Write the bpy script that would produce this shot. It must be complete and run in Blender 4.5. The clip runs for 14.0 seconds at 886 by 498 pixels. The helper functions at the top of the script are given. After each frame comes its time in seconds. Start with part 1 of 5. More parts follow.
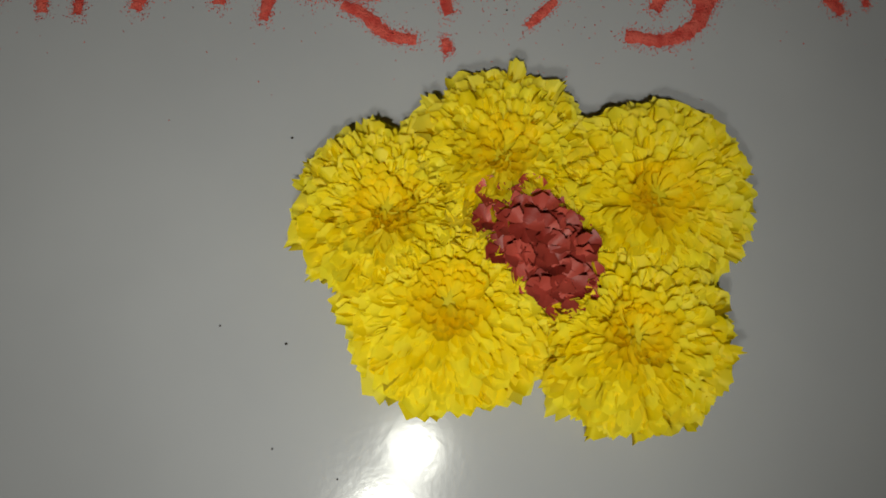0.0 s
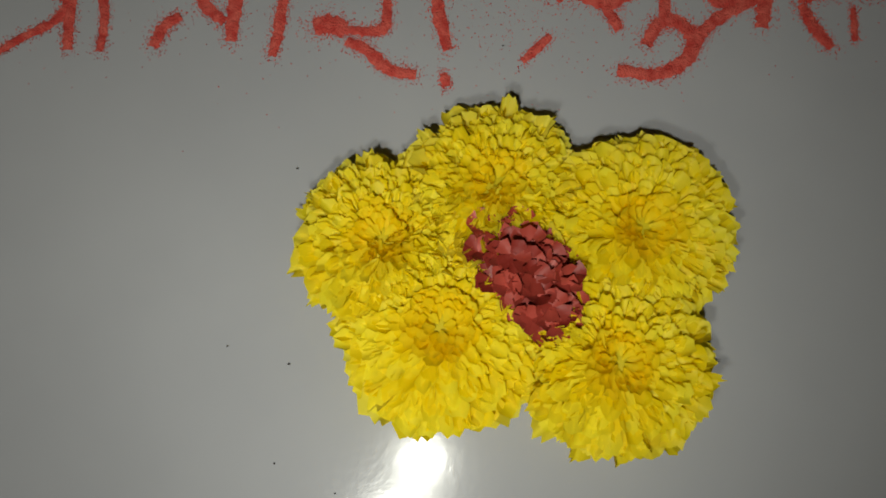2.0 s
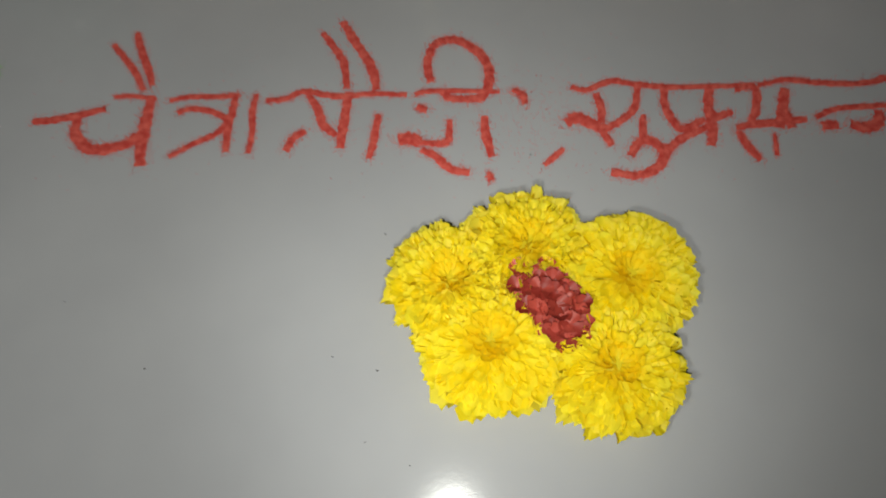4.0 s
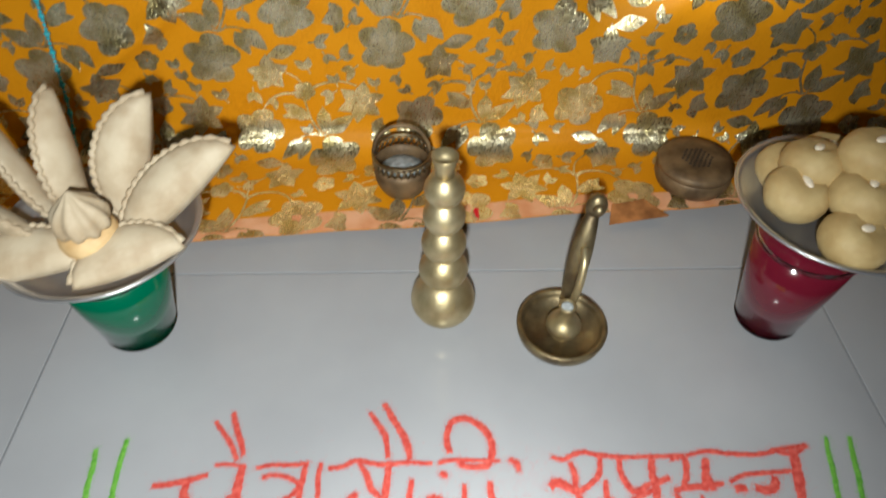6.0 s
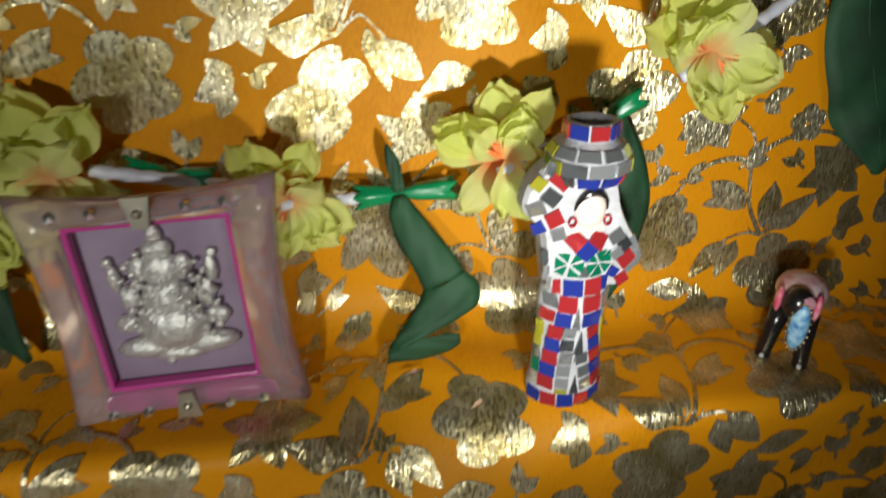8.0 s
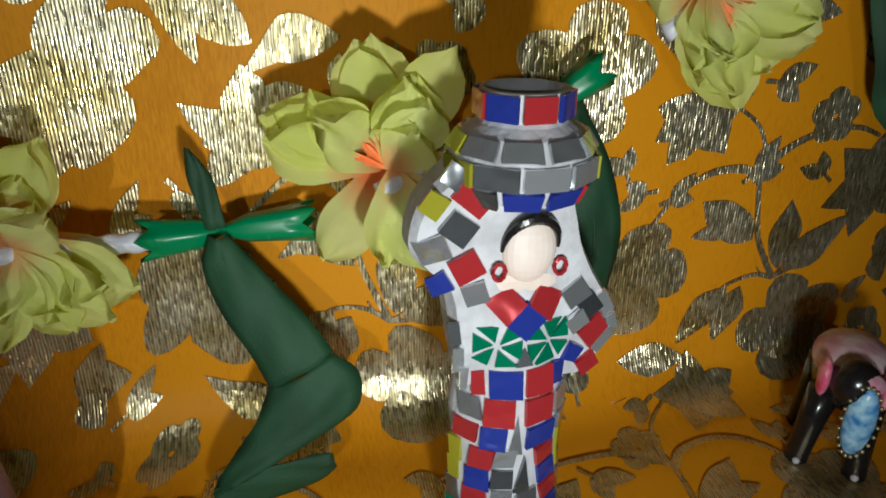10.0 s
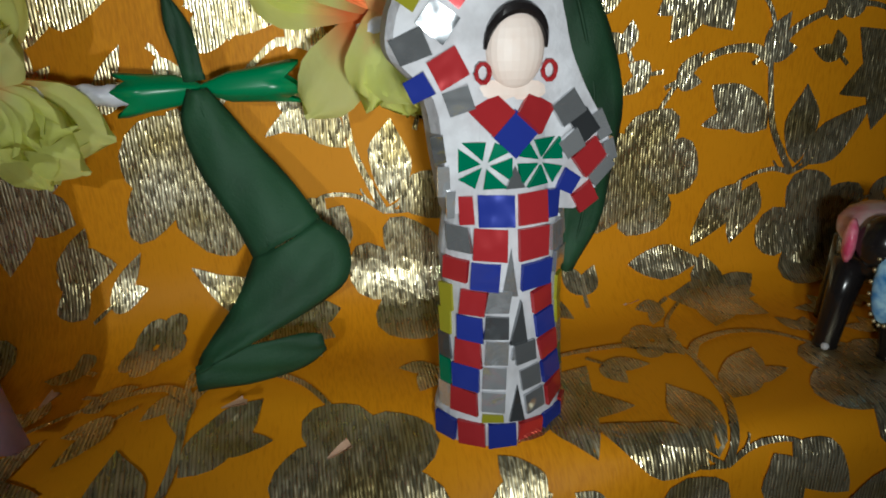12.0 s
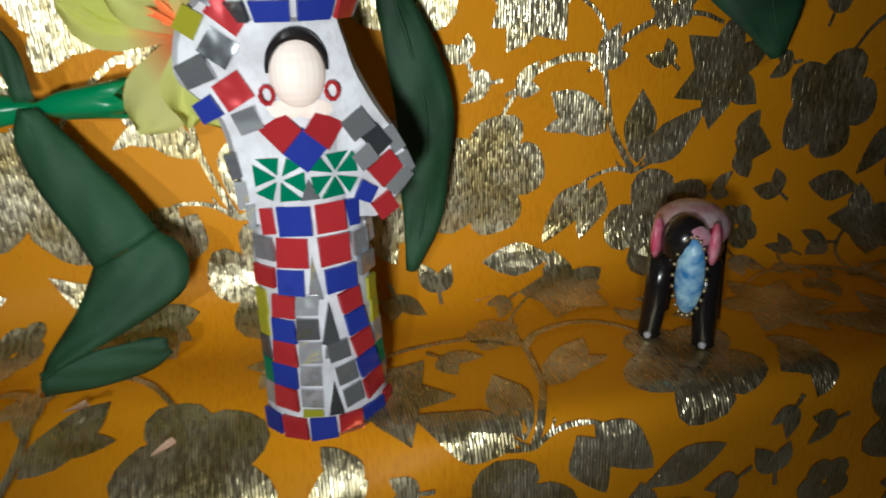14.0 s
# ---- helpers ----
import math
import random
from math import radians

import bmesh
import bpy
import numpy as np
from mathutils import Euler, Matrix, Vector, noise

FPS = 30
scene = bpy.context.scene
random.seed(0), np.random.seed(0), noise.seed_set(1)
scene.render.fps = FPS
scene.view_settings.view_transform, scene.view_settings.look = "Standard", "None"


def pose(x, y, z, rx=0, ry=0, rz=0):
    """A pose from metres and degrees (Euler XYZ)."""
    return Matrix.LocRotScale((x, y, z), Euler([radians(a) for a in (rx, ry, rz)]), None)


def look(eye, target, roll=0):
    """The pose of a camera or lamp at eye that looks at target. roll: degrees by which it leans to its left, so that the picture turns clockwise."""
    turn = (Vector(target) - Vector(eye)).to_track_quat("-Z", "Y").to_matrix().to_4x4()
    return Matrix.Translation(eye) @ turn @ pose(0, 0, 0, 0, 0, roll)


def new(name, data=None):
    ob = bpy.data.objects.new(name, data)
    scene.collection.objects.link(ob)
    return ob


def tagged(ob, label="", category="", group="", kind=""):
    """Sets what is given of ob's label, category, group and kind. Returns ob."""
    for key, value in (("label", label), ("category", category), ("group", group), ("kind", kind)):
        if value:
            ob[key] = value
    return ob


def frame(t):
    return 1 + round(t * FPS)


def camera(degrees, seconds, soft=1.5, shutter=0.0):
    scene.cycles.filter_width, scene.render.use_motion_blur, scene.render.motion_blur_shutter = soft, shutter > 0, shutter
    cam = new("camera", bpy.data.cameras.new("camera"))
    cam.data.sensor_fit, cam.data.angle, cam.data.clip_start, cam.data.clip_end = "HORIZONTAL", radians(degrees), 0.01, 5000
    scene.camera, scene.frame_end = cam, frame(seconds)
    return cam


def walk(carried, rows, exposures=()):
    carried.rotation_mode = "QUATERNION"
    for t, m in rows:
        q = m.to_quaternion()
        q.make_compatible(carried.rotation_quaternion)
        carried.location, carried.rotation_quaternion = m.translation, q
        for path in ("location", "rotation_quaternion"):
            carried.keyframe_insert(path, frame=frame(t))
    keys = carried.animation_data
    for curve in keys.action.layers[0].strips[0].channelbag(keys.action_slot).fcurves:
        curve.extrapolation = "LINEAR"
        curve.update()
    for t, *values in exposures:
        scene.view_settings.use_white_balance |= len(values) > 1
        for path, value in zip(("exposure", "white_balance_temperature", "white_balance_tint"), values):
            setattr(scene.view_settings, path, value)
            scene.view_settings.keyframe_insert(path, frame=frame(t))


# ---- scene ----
cam = camera(67.4, 14.0, soft=1.8, shutter=0.3)
PATH = [
    (0, (-0.021, 0.009, 0.194), (0.033, 0.363, -1.774), 6.2),
    (0.5, (-0.02, 0.01, 0.193), (0.035, 0.346, -1.778), 7.0),
    (1, (-0.016, 0.019, 0.181), (0.058, 0.337, -1.792), 10.9),
    (1.5, (-0.01, 0.016, 0.201), (0.019, 0.398, -1.762), 1.8),
    (2, (-0.012, 0.014, 0.205), (-0.031, 0.38, -1.762), -4.8),
    (2.2, (-0.012, 0.012, 0.205), (0.006, 0.385, -1.76), 0.8),
    (4.3, (-0.041, -0.054, 0.312), (-0.071, 0.792, -1.5), -2.0),
    (4.5, (-0.049, -0.066, 0.339), (-0.058, 0.852, -1.438), 0.5),
    (5, (-0.06, -0.098, 0.376), (-0.077, 1.04, -1.269), 0.3),
    (5.5, (-0.064, -0.082, 0.395), (-0.028, 1.142, -1.187), 2.1),
    (6, (-0.053, -0.048, 0.425), (-0.005, 1.326, -1.027), 0.8),
    (6.5, (-0.016, 0.022, 0.422), (0.111, 1.531, -0.884), -0.1),
    (7, (0.043, 0.106, 0.371), (0.201, 1.788, -0.7), -1.3),
    (7.5, (0.047, 0.207, 0.382), (0.315, 1.887, -0.67), 1.3),
    (8, (0.084, 0.276, 0.399), (0.339, 2.011, -0.563), 0.6),
    (8.5, (0.12, 0.331, 0.368), (0.497, 2.103, -0.479), 2.8),
    (10.8, (0.132, 0.386, 0.336), (0.513, 2.158, -0.509), -0.3),
    (11, (0.133, 0.384, 0.331), (0.484, 2.166, -0.508), -1.2),
    (11.5, (0.136, 0.378, 0.318), (0.487, 2.182, -0.47), -1.3),
    (12, (0.137, 0.371, 0.292), (0.488, 2.196, -0.447), -1.2),
    (12.5, (0.143, 0.367, 0.293), (0.485, 2.191, -0.455), -0.7),
    (13, (0.164, 0.362, 0.299), (0.644, 2.137, -0.489), 1.7),
    (13.5, (0.187, 0.366, 0.295), (0.697, 2.136, -0.486), 1.2),
    (14, (0.178, 0.351, 0.299), (0.606, 2.15, -0.463), -1.7),
]
EXPOSURES = ((0.0, -1.15, 7000, 9), (2.2, -1.1, 7000, 9), (4.3, -0.4, 6800, 10), (5.0, -0.05, 6700, 10), (5.5, 0.2, 6600, 10), (6.0, 0.8, 6400, 10), (6.5, 1.05, 6500, 10),
             (7.0, 0.72, 6700, 10), (8.0, -0.1, 6700, 10), (8.7, -0.35, 6500, 8), (11.0, -0.95, 6200, 8), (12.5, -1.0, 6200, 9), (13.5, -0.55, 6200, 10), (14.0, -0.6, 6200, 10))
walk(cam, [(t, look(eye, target, roll)) for t, eye, target, roll in PATH], EXPOSURES)


# ---------------------------------------------------------------- light
world = bpy.data.worlds.new("world")
scene.world = world
world.use_nodes = True
world.node_tree.nodes["Background"].inputs[0].default_value = (0.85, 0.92, 1.0, 1)
world.node_tree.nodes["Background"].inputs[1].default_value = 0.05


# the phone's torch, at the places where it is held along the way
def torch(at, aim, energy, cone, soft=0.6, radius=0.009):
    lamp = new("phone_torch", bpy.data.lights.new("phone_torch", "SPOT"))
    lamp.data.energy, lamp.data.color, lamp.data.shadow_soft_size = energy, (0.94, 0.98, 0.94), radius
    lamp.data.spot_size, lamp.data.spot_blend = radians(cone), soft
    lamp.matrix_world = look(at, aim)


torch((-0.032, -0.036, 0.20), (-0.018, 0.026, 0.0), 1.35, 76, 1.0)
torch((-0.065, -0.120, 0.43), (-0.16, 0.28, 0.0), 10.5, 130, 1.0)
torch((0.152, 0.335, 0.272), (0.208, 0.60, 0.295), 2.7, 97, 1.0)
scene.view_settings.exposure = 0.0


# ---------------------------------------------------------------- materials
def mat(name, colour, rough=0.5, metal=0.0, **more):
    m = bpy.data.materials.new(name)
    m.use_nodes = True
    b = m.node_tree.nodes["Principled BSDF"]
    b.inputs["Base Color"].default_value = (*colour, 1)
    b.inputs["Roughness"].default_value = rough
    b.inputs["Metallic"].default_value = metal
    for k, v in more.items():
        b.inputs[k.replace("_", " ")].default_value = v
    return m


def node(m, kind, **sets):
    n = m.node_tree.nodes.new(kind)
    for k, v in sets.items():
        if k in n.inputs:
            n.inputs[k].default_value = v
        elif k == "op":
            n.operation = v
        elif k == "bands":
            n.bands_direction = v
    return n


def link(m, a, out, b, inp):
    m.node_tree.links.new(a.outputs[out], b.inputs[inp])


def coords(m):
    return next((n for n in m.node_tree.nodes if n.bl_idname == "ShaderNodeTexCoord"), None) or node(m, "ShaderNodeTexCoord")


def mottled(m, a, b, scale, detail=4.0, lo=0.35, hi=0.65, inp="Base Color"):
    """Vary the colour between a and b by noise."""
    c, n, r = coords(m), node(m, "ShaderNodeTexNoise", Scale=scale, Detail=detail), node(m, "ShaderNodeValToRGB")
    link(m, c, "Object", n, "Vector")
    link(m, n, "Fac", r, "Fac")
    r.color_ramp.elements[0].position, r.color_ramp.elements[1].position = lo, hi
    r.color_ramp.elements[0].color, r.color_ramp.elements[1].color = (*a, 1), (*b, 1)
    link(m, r, "Color", m.node_tree.nodes["Principled BSDF"], inp)
    return m


def relief(m, scale, strength, dist=0.001, detail=5.0):
    c, n, b = coords(m), node(m, "ShaderNodeTexNoise", Scale=scale, Detail=detail), node(m, "ShaderNodeBump", Strength=strength, Distance=dist)
    link(m, c, "Object", n, "Vector")
    link(m, n, "Fac", b, "Height")
    link(m, b, "Normal", m.node_tree.nodes["Principled BSDF"], "Normal")
    return m


def varied(m, a, b):
    """Colour by the piece: between a and b by Object Info's Random."""
    o, r = node(m, "ShaderNodeObjectInfo"), node(m, "ShaderNodeValToRGB")
    r.color_ramp.elements[0].color, r.color_ramp.elements[1].color = (*a, 1), (*b, 1)
    link(m, o, "Random", r, "Fac")
    link(m, r, "Color", m.node_tree.nodes["Principled BSDF"], "Base Color")
    return m


def islands(m, a, b):
    g, r = node(m, "ShaderNodeNewGeometry"), node(m, "ShaderNodeValToRGB")
    r.color_ramp.elements[0].color, r.color_ramp.elements[1].color = (*a, 1), (*b, 1)
    link(m, g, "Random Per Island", r, "Fac")
    link(m, r, "Color", m.node_tree.nodes["Principled BSDF"], "Base Color")
    return m


def sheer(m, share=0.3):
    """Thin petal: lets part of the light through."""
    nt = m.node_tree
    b, out = nt.nodes["Principled BSDF"], nt.nodes["Material Output"]
    tr, mix = node(m, "ShaderNodeBsdfTranslucent"), node(m, "ShaderNodeMixShader")
    mix.inputs[0].default_value = share
    if b.inputs["Base Color"].links:
        nt.links.new(b.inputs["Base Color"].links[0].from_socket, tr.inputs["Color"])
    nt.links.new(b.outputs[0], mix.inputs[1])
    nt.links.new(tr.outputs[0], mix.inputs[2])
    nt.links.new(mix.outputs[0], out.inputs["Surface"])
    return m


TILE = relief(mottled(mat("glazed_tile", (0.6, 0.6, 0.6), 0.16, 0, Specular_IOR_Level=0.35), (0.34, 0.345, 0.365), (0.38, 0.385, 0.405), 9.0), 420.0, 0.06, 0.0004, 2.0)
GROUT = mottled(mat("dark_grout", (0.2, 0.19, 0.18), 0.9), (0.12, 0.12, 0.12), (0.3, 0.29, 0.27), 60.0)
PAINT = relief(mottled(mat("wall_paint", (0.6, 0.58, 0.52), 0.8), (0.7, 0.68, 0.62), (0.78, 0.76, 0.7), 3.0), 200.0, 0.1)
WOOD = mottled(mat("plank_wood", (0.2, 0.12, 0.06), 0.6), (0.15, 0.08, 0.04), (0.28, 0.17, 0.09), 14.0)


def satin():
    m = mat("orange_satin", (0.8, 0.33, 0.01), 0.5, 0.0, Specular_IOR_Level=0.14)
    c = coords(m)
    mp = node(m, "ShaderNodeMapping")
    mp.inputs["Scale"].default_value = (1500, 260, 260)
    n = node(m, "ShaderNodeTexNoise", Scale=1.0, Detail=3.0)
    n2 = node(m, "ShaderNodeTexNoise", Scale=16.0, Detail=3.0)
    add = node(m, "ShaderNodeMath", op="ADD")
    r = node(m, "ShaderNodeValToRGB")
    r.color_ramp.elements[0].position, r.color_ramp.elements[1].position = 0.55, 1.35
    r.color_ramp.elements[0].color, r.color_ramp.elements[1].color = (0.56, 0.19, 0.003, 1), (0.74, 0.29, 0.006, 1)
    bp = node(m, "ShaderNodeBump", Strength=0.2, Distance=0.0003)
    link(m, c, "Object", mp, "Vector"), link(m, mp, "Vector", n, "Vector"), link(m, c, "Object", n2, "Vector")
    m.node_tree.links.new(n.outputs["Fac"], add.inputs[0])
    m.node_tree.links.new(n2.outputs["Fac"], add.inputs[1])
    link(m, add, "Value", r, "Fac")
    b = m.node_tree.nodes["Principled BSDF"]
    link(m, r, "Color", b, "Base Color"), link(m, n, "Fac", bp, "Height"), link(m, bp, "Normal", b, "Normal")
    return m


def zari():
    """Gold thread: metal weave with fine upright ribs, dark gaps between them and glittering broken threads."""
    m = mat("gold_thread", (0.6, 0.5, 0.26), 0.3, 0.88)
    c = coords(m)
    w = node(m, "ShaderNodeTexWave", Scale=300.0, Distortion=0.35, Detail=2.0)
    fine = node(m, "ShaderNodeTexNoise", Scale=750.0, Detail=2.0)
    patch = node(m, "ShaderNodeTexNoise", Scale=55.0, Detail=4.0)
    wide = node(m, "ShaderNodeTexNoise", Scale=40.0, Detail=2.5)
    for k in (w, fine, patch, wide):
        link(m, c, "Object", k, "Vector")
    tint = node(m, "ShaderNodeValToRGB")
    tint.color_ramp.elements[0].position, tint.color_ramp.elements[1].position = 0.36, 0.64
    tint.color_ramp.elements[0].color, tint.color_ramp.elements[1].color = (0.58, 0.48, 0.22, 1), (0.95, 0.88, 0.64, 1)
    gap = node(m, "ShaderNodeValToRGB")
    gap.color_ramp.elements[0].position, gap.color_ramp.elements[1].position = 0.1, 0.5
    gap.color_ramp.elements[0].color, gap.color_ramp.elements[1].color = (0.68, 0.60, 0.48, 1), (1, 1, 1, 1)
    mul = node(m, "ShaderNodeMixRGB")
    mul.blend_type = "MULTIPLY"
    mul.inputs[0].default_value = 1.0
    link(m, patch, "Fac", tint, "Fac"), link(m, w, "Fac", gap, "Fac")
    m.node_tree.links.new(tint.outputs["Color"], mul.inputs[1])
    m.node_tree.links.new(gap.outputs["Color"], mul.inputs[2])
    b = m.node_tree.nodes["Principled BSDF"]
    link(m, mul, "Color", b, "Base Color")
    dash, stretch = node(m, "ShaderNodeTexNoise", Scale=1.0, Detail=1.0), node(m, "ShaderNodeMapping")
    stretch.inputs["Scale"].default_value = (900, 240, 240)
    link(m, c, "Object", stretch, "Vector"), link(m, stretch, "Vector", dash, "Vector")
    rough = node(m, "ShaderNodeMapRange")
    rough.inputs["From Min"].default_value, rough.inputs["From Max"].default_value = 0.35, 0.65
    rough.inputs["To Min"].default_value, rough.inputs["To Max"].default_value = 0.2, 0.46
    link(m, dash, "Fac", rough, "Value"), link(m, rough, "Result", b, "Roughness")
    big = node(m, "ShaderNodeBump", Strength=0.6, Distance=0.002)
    grain = node(m, "ShaderNodeBump", Strength=0.7, Distance=0.0006)
    rib = node(m, "ShaderNodeBump", Strength=0.32, Distance=0.0004)
    link(m, wide, "Fac", big, "Height"), link(m, dash, "Fac", grain, "Height"), link(m, w, "Fac", rib, "Height")
    link(m, big, "Normal", grain, "Normal"), link(m, grain, "Normal", rib, "Normal"), link(m, rib, "Normal", b, "Normal")
    return m


SATIN, ZARI = satin(), zari()
HEM = relief(mottled(mat("peach_hem", (0.8, 0.38, 0.2), 0.8), (0.72, 0.3, 0.13), (0.85, 0.45, 0.25), 40.0), 700.0, 0.4)
BRASS = relief(mottled(mat("worn_brass", (0.5, 0.42, 0.24), 0.42, 0.85), (0.40, 0.31, 0.16), (0.64, 0.54, 0.33), 45.0), 250.0, 0.2)
DARK_BRASS = relief(mottled(mat("tarnished_brass", (0.25, 0.2, 0.11), 0.42, 0.9), (0.15, 0.11, 0.065), (0.34, 0.27, 0.15), 60.0), 300.0, 0.25)
ANTIQUE = relief(mottled(mat("antique_wood", (0.16, 0.1, 0.05), 0.55, 0.3), (0.1, 0.06, 0.03), (0.25, 0.16, 0.08), 50.0), 240.0, 0.5)
STEEL = relief(mottled(mat("steel", (0.62, 0.63, 0.66), 0.34, 0.88), (0.55, 0.55, 0.58), (0.7, 0.7, 0.72), 30.0), 150.0, 0.06)
SILVER = relief(mottled(mat("silver_pot", (0.6, 0.55, 0.44), 0.36, 0.85), (0.48, 0.43, 0.33), (0.66, 0.61, 0.5), 60.0), 160.0, 0.15)
RELIEF_SILVER = relief(mat("cast_silver", (0.82, 0.8, 0.76), 0.36, 0.6), 330.0, 0.8, 0.002)
ASH = relief(mottled(mat("grey_ash", (0.3, 0.32, 0.33), 0.95), (0.18, 0.2, 0.2), (0.42, 0.45, 0.46), 120.0), 300.0, 0.8, 0.003)
RED_POWDER = relief(mottled(mat("red_powder", (0.72, 0.07, 0.03), 0.95), (0.54, 0.045, 0.035), (0.72, 0.12, 0.09), 300.0), 1500.0, 1.0, 0.001)
GREEN_POWDER = relief(mottled(mat("green_powder", (0.13, 0.42, 0.04), 0.95), (0.09, 0.33, 0.03), (0.2, 0.5, 0.07), 300.0), 1500.0, 1.0, 0.001)
PETAL = relief(islands(mat("marigold_petal", (0.85, 0.6, 0.01), 0.6, 0, Subsurface_Weight=0.0), (0.94, 0.76, 0.008), (0.97, 0.88, 0.05)), 300.0, 0.25, 0.0008)
PETAL_PIECE = relief(varied(mat("marigold_outer_petal", (0.85, 0.65, 0.02), 0.6), (0.92, 0.74, 0.012), (0.97, 0.87, 0.09)), 300.0, 0.25, 0.0008)
CORE = relief(islands(mat("marigold_core", (0.8, 0.4, 0.01), 0.65), (0.94, 0.72, 0.007), (0.96, 0.82, 0.03)), 300.0, 0.4)
RED_BLOOM = relief(islands(mat("red_blossom", (0.3, 0.03, 0.03), 0.55), (0.2, 0.014, 0.008), (0.42, 0.06, 0.04)), 200.0, 0.4)
LEAF_DARK = mottled(mat("dark_leaf", (0.03, 0.08, 0.02), 0.5), (0.015, 0.05, 0.01), (0.05, 0.12, 0.03), 60.0)
PASTRY = relief(mottled(mat("pale_pastry", (0.6, 0.48, 0.32), 0.65), (0.40, 0.30, 0.19), (0.54, 0.45, 0.32), 45.0), 160.0, 0.35, 0.001)
CRUST = relief(mottled(mat("golden_pastry", (0.62, 0.42, 0.2), 0.6), (0.54, 0.34, 0.15), (0.7, 0.5, 0.26), 60.0), 200.0, 0.4, 0.001)
PEDA = relief(mottled(mat("milk_sweet", (0.5, 0.36, 0.16), 0.65), (0.45, 0.31, 0.13), (0.56, 0.42, 0.2), 50.0), 180.0, 0.45, 0.0012)
NUT = relief(mat("almond_flake", (0.8, 0.7, 0.55), 0.5), 200.0, 0.3)
GREEN_GLASS = mat("green_liquid", (0.0, 0.1, 0.05), 0.12, 0, Coat_Weight=0.6)
RED_GLASS = mat("red_liquid", (0.13, 0.008, 0.02), 0.12, 0, Coat_Weight=0.6)
CLEAR = mat("clear_glass", (0.9, 0.95, 0.95), 0.04, 0, Transmission_Weight=1.0, IOR=1.45)
ACRYLIC = mat("pink_acrylic", (0.97, 0.80, 0.88), 0.16, 0, Transmission_Weight=0.82, IOR=1.3)
PINK = mat("magenta_border", (0.62, 0.06, 0.32), 0.25)
MAUVE = mottled(mat("mauve_panel", (0.4, 0.33, 0.45), 0.3), (0.30, 0.22, 0.32), (0.42, 0.33, 0.44), 25.0)
STUD = mat("crystal_stud", (0.9, 0.9, 0.9), 0.06, 0.9)
GROUT_WHITE = relief(mottled(mat("white_plaster", (0.6, 0.59, 0.6), 0.6), (0.42, 0.41, 0.43), (0.58, 0.58, 0.61), 120.0), 400.0, 0.4)
SKIN = mottled(mat("painted_clay", (0.75, 0.62, 0.55), 0.55), (0.72, 0.58, 0.5), (0.8, 0.7, 0.64), 90.0)
M_RED = relief(mat("red_mirror", (0.45, 0.03, 0.035), 0.12, 0.3), 130.0, 0.3, 0.002, 1.0)
M_BLUE = relief(mat("blue_mirror", (0.025, 0.045, 0.32), 0.12, 0.3), 130.0, 0.3, 0.002, 1.0)
M_GREEN = mat("green_mirror", (0.0, 0.2, 0.1), 0.12, 0.35)
# uneven mirror reflections put into the colour, dark to bright by tile
M_SILVER = islands(mat("silver_mirror_painted_reflections", (0.5, 0.52, 0.54), 0.12, 0.78, Coat_Weight=0.6, Coat_Roughness=0.04), (0.12, 0.13, 0.14), (0.85, 0.87, 0.9))
relief(M_SILVER, 130.0, 0.35, 0.002, 1.0)
M_OLIVE = mat("olive_mirror", (0.4, 0.38, 0.03), 0.12, 0.35)
BLACK = mat("black_lacquer", (0.012, 0.01, 0.01), 0.2)
HOT_PINK = relief(mottled(mat("pink_lacquer", (0.7, 0.08, 0.2), 0.3), (0.6, 0.03, 0.12), (0.85, 0.35, 0.42), 160.0), 300.0, 0.4)
PALE_PINK = relief(mottled(mat("pale_pink_lacquer", (0.6, 0.4, 0.42), 0.3), (0.5, 0.16, 0.24), (0.66, 0.52, 0.54), 110.0), 300.0, 0.3)
SKY_BLUE = relief(mottled(mat("blue_lacquer", (0.05, 0.32, 0.6), 0.3), (0.03, 0.2, 0.5), (0.4, 0.65, 0.8), 220.0), 300.0, 0.4)
BLOOM = relief(mottled(mat("lime_cloth_petal", (0.66, 0.72, 0.16), 0.8), (0.76, 0.80, 0.20), (0.88, 0.90, 0.40), 30.0), 400.0, 0.3)


def dyed_throat(m, colour, near, far):
    """Dye that runs from a cloth flower's middle into its petals."""
    b, c = m.node_tree.nodes["Principled BSDF"], coords(m)
    ln, fade, mix = node(m, "ShaderNodeVectorMath", op="LENGTH"), node(m, "ShaderNodeMapRange"), node(m, "ShaderNodeMixRGB")
    fade.inputs["From Min"].default_value, fade.inputs["From Max"].default_value = near, far
    was = b.inputs["Base Color"].links[0].from_socket
    m.node_tree.links.new(c.outputs["Object"], ln.inputs[0])
    m.node_tree.links.new(ln.outputs["Value"], fade.inputs["Value"])
    m.node_tree.links.new(fade.outputs["Result"], mix.inputs[0])
    mix.inputs[1].default_value = (*colour, 1)
    m.node_tree.links.new(was, mix.inputs[2])
    m.node_tree.links.new(mix.outputs["Color"], b.inputs["Base Color"])


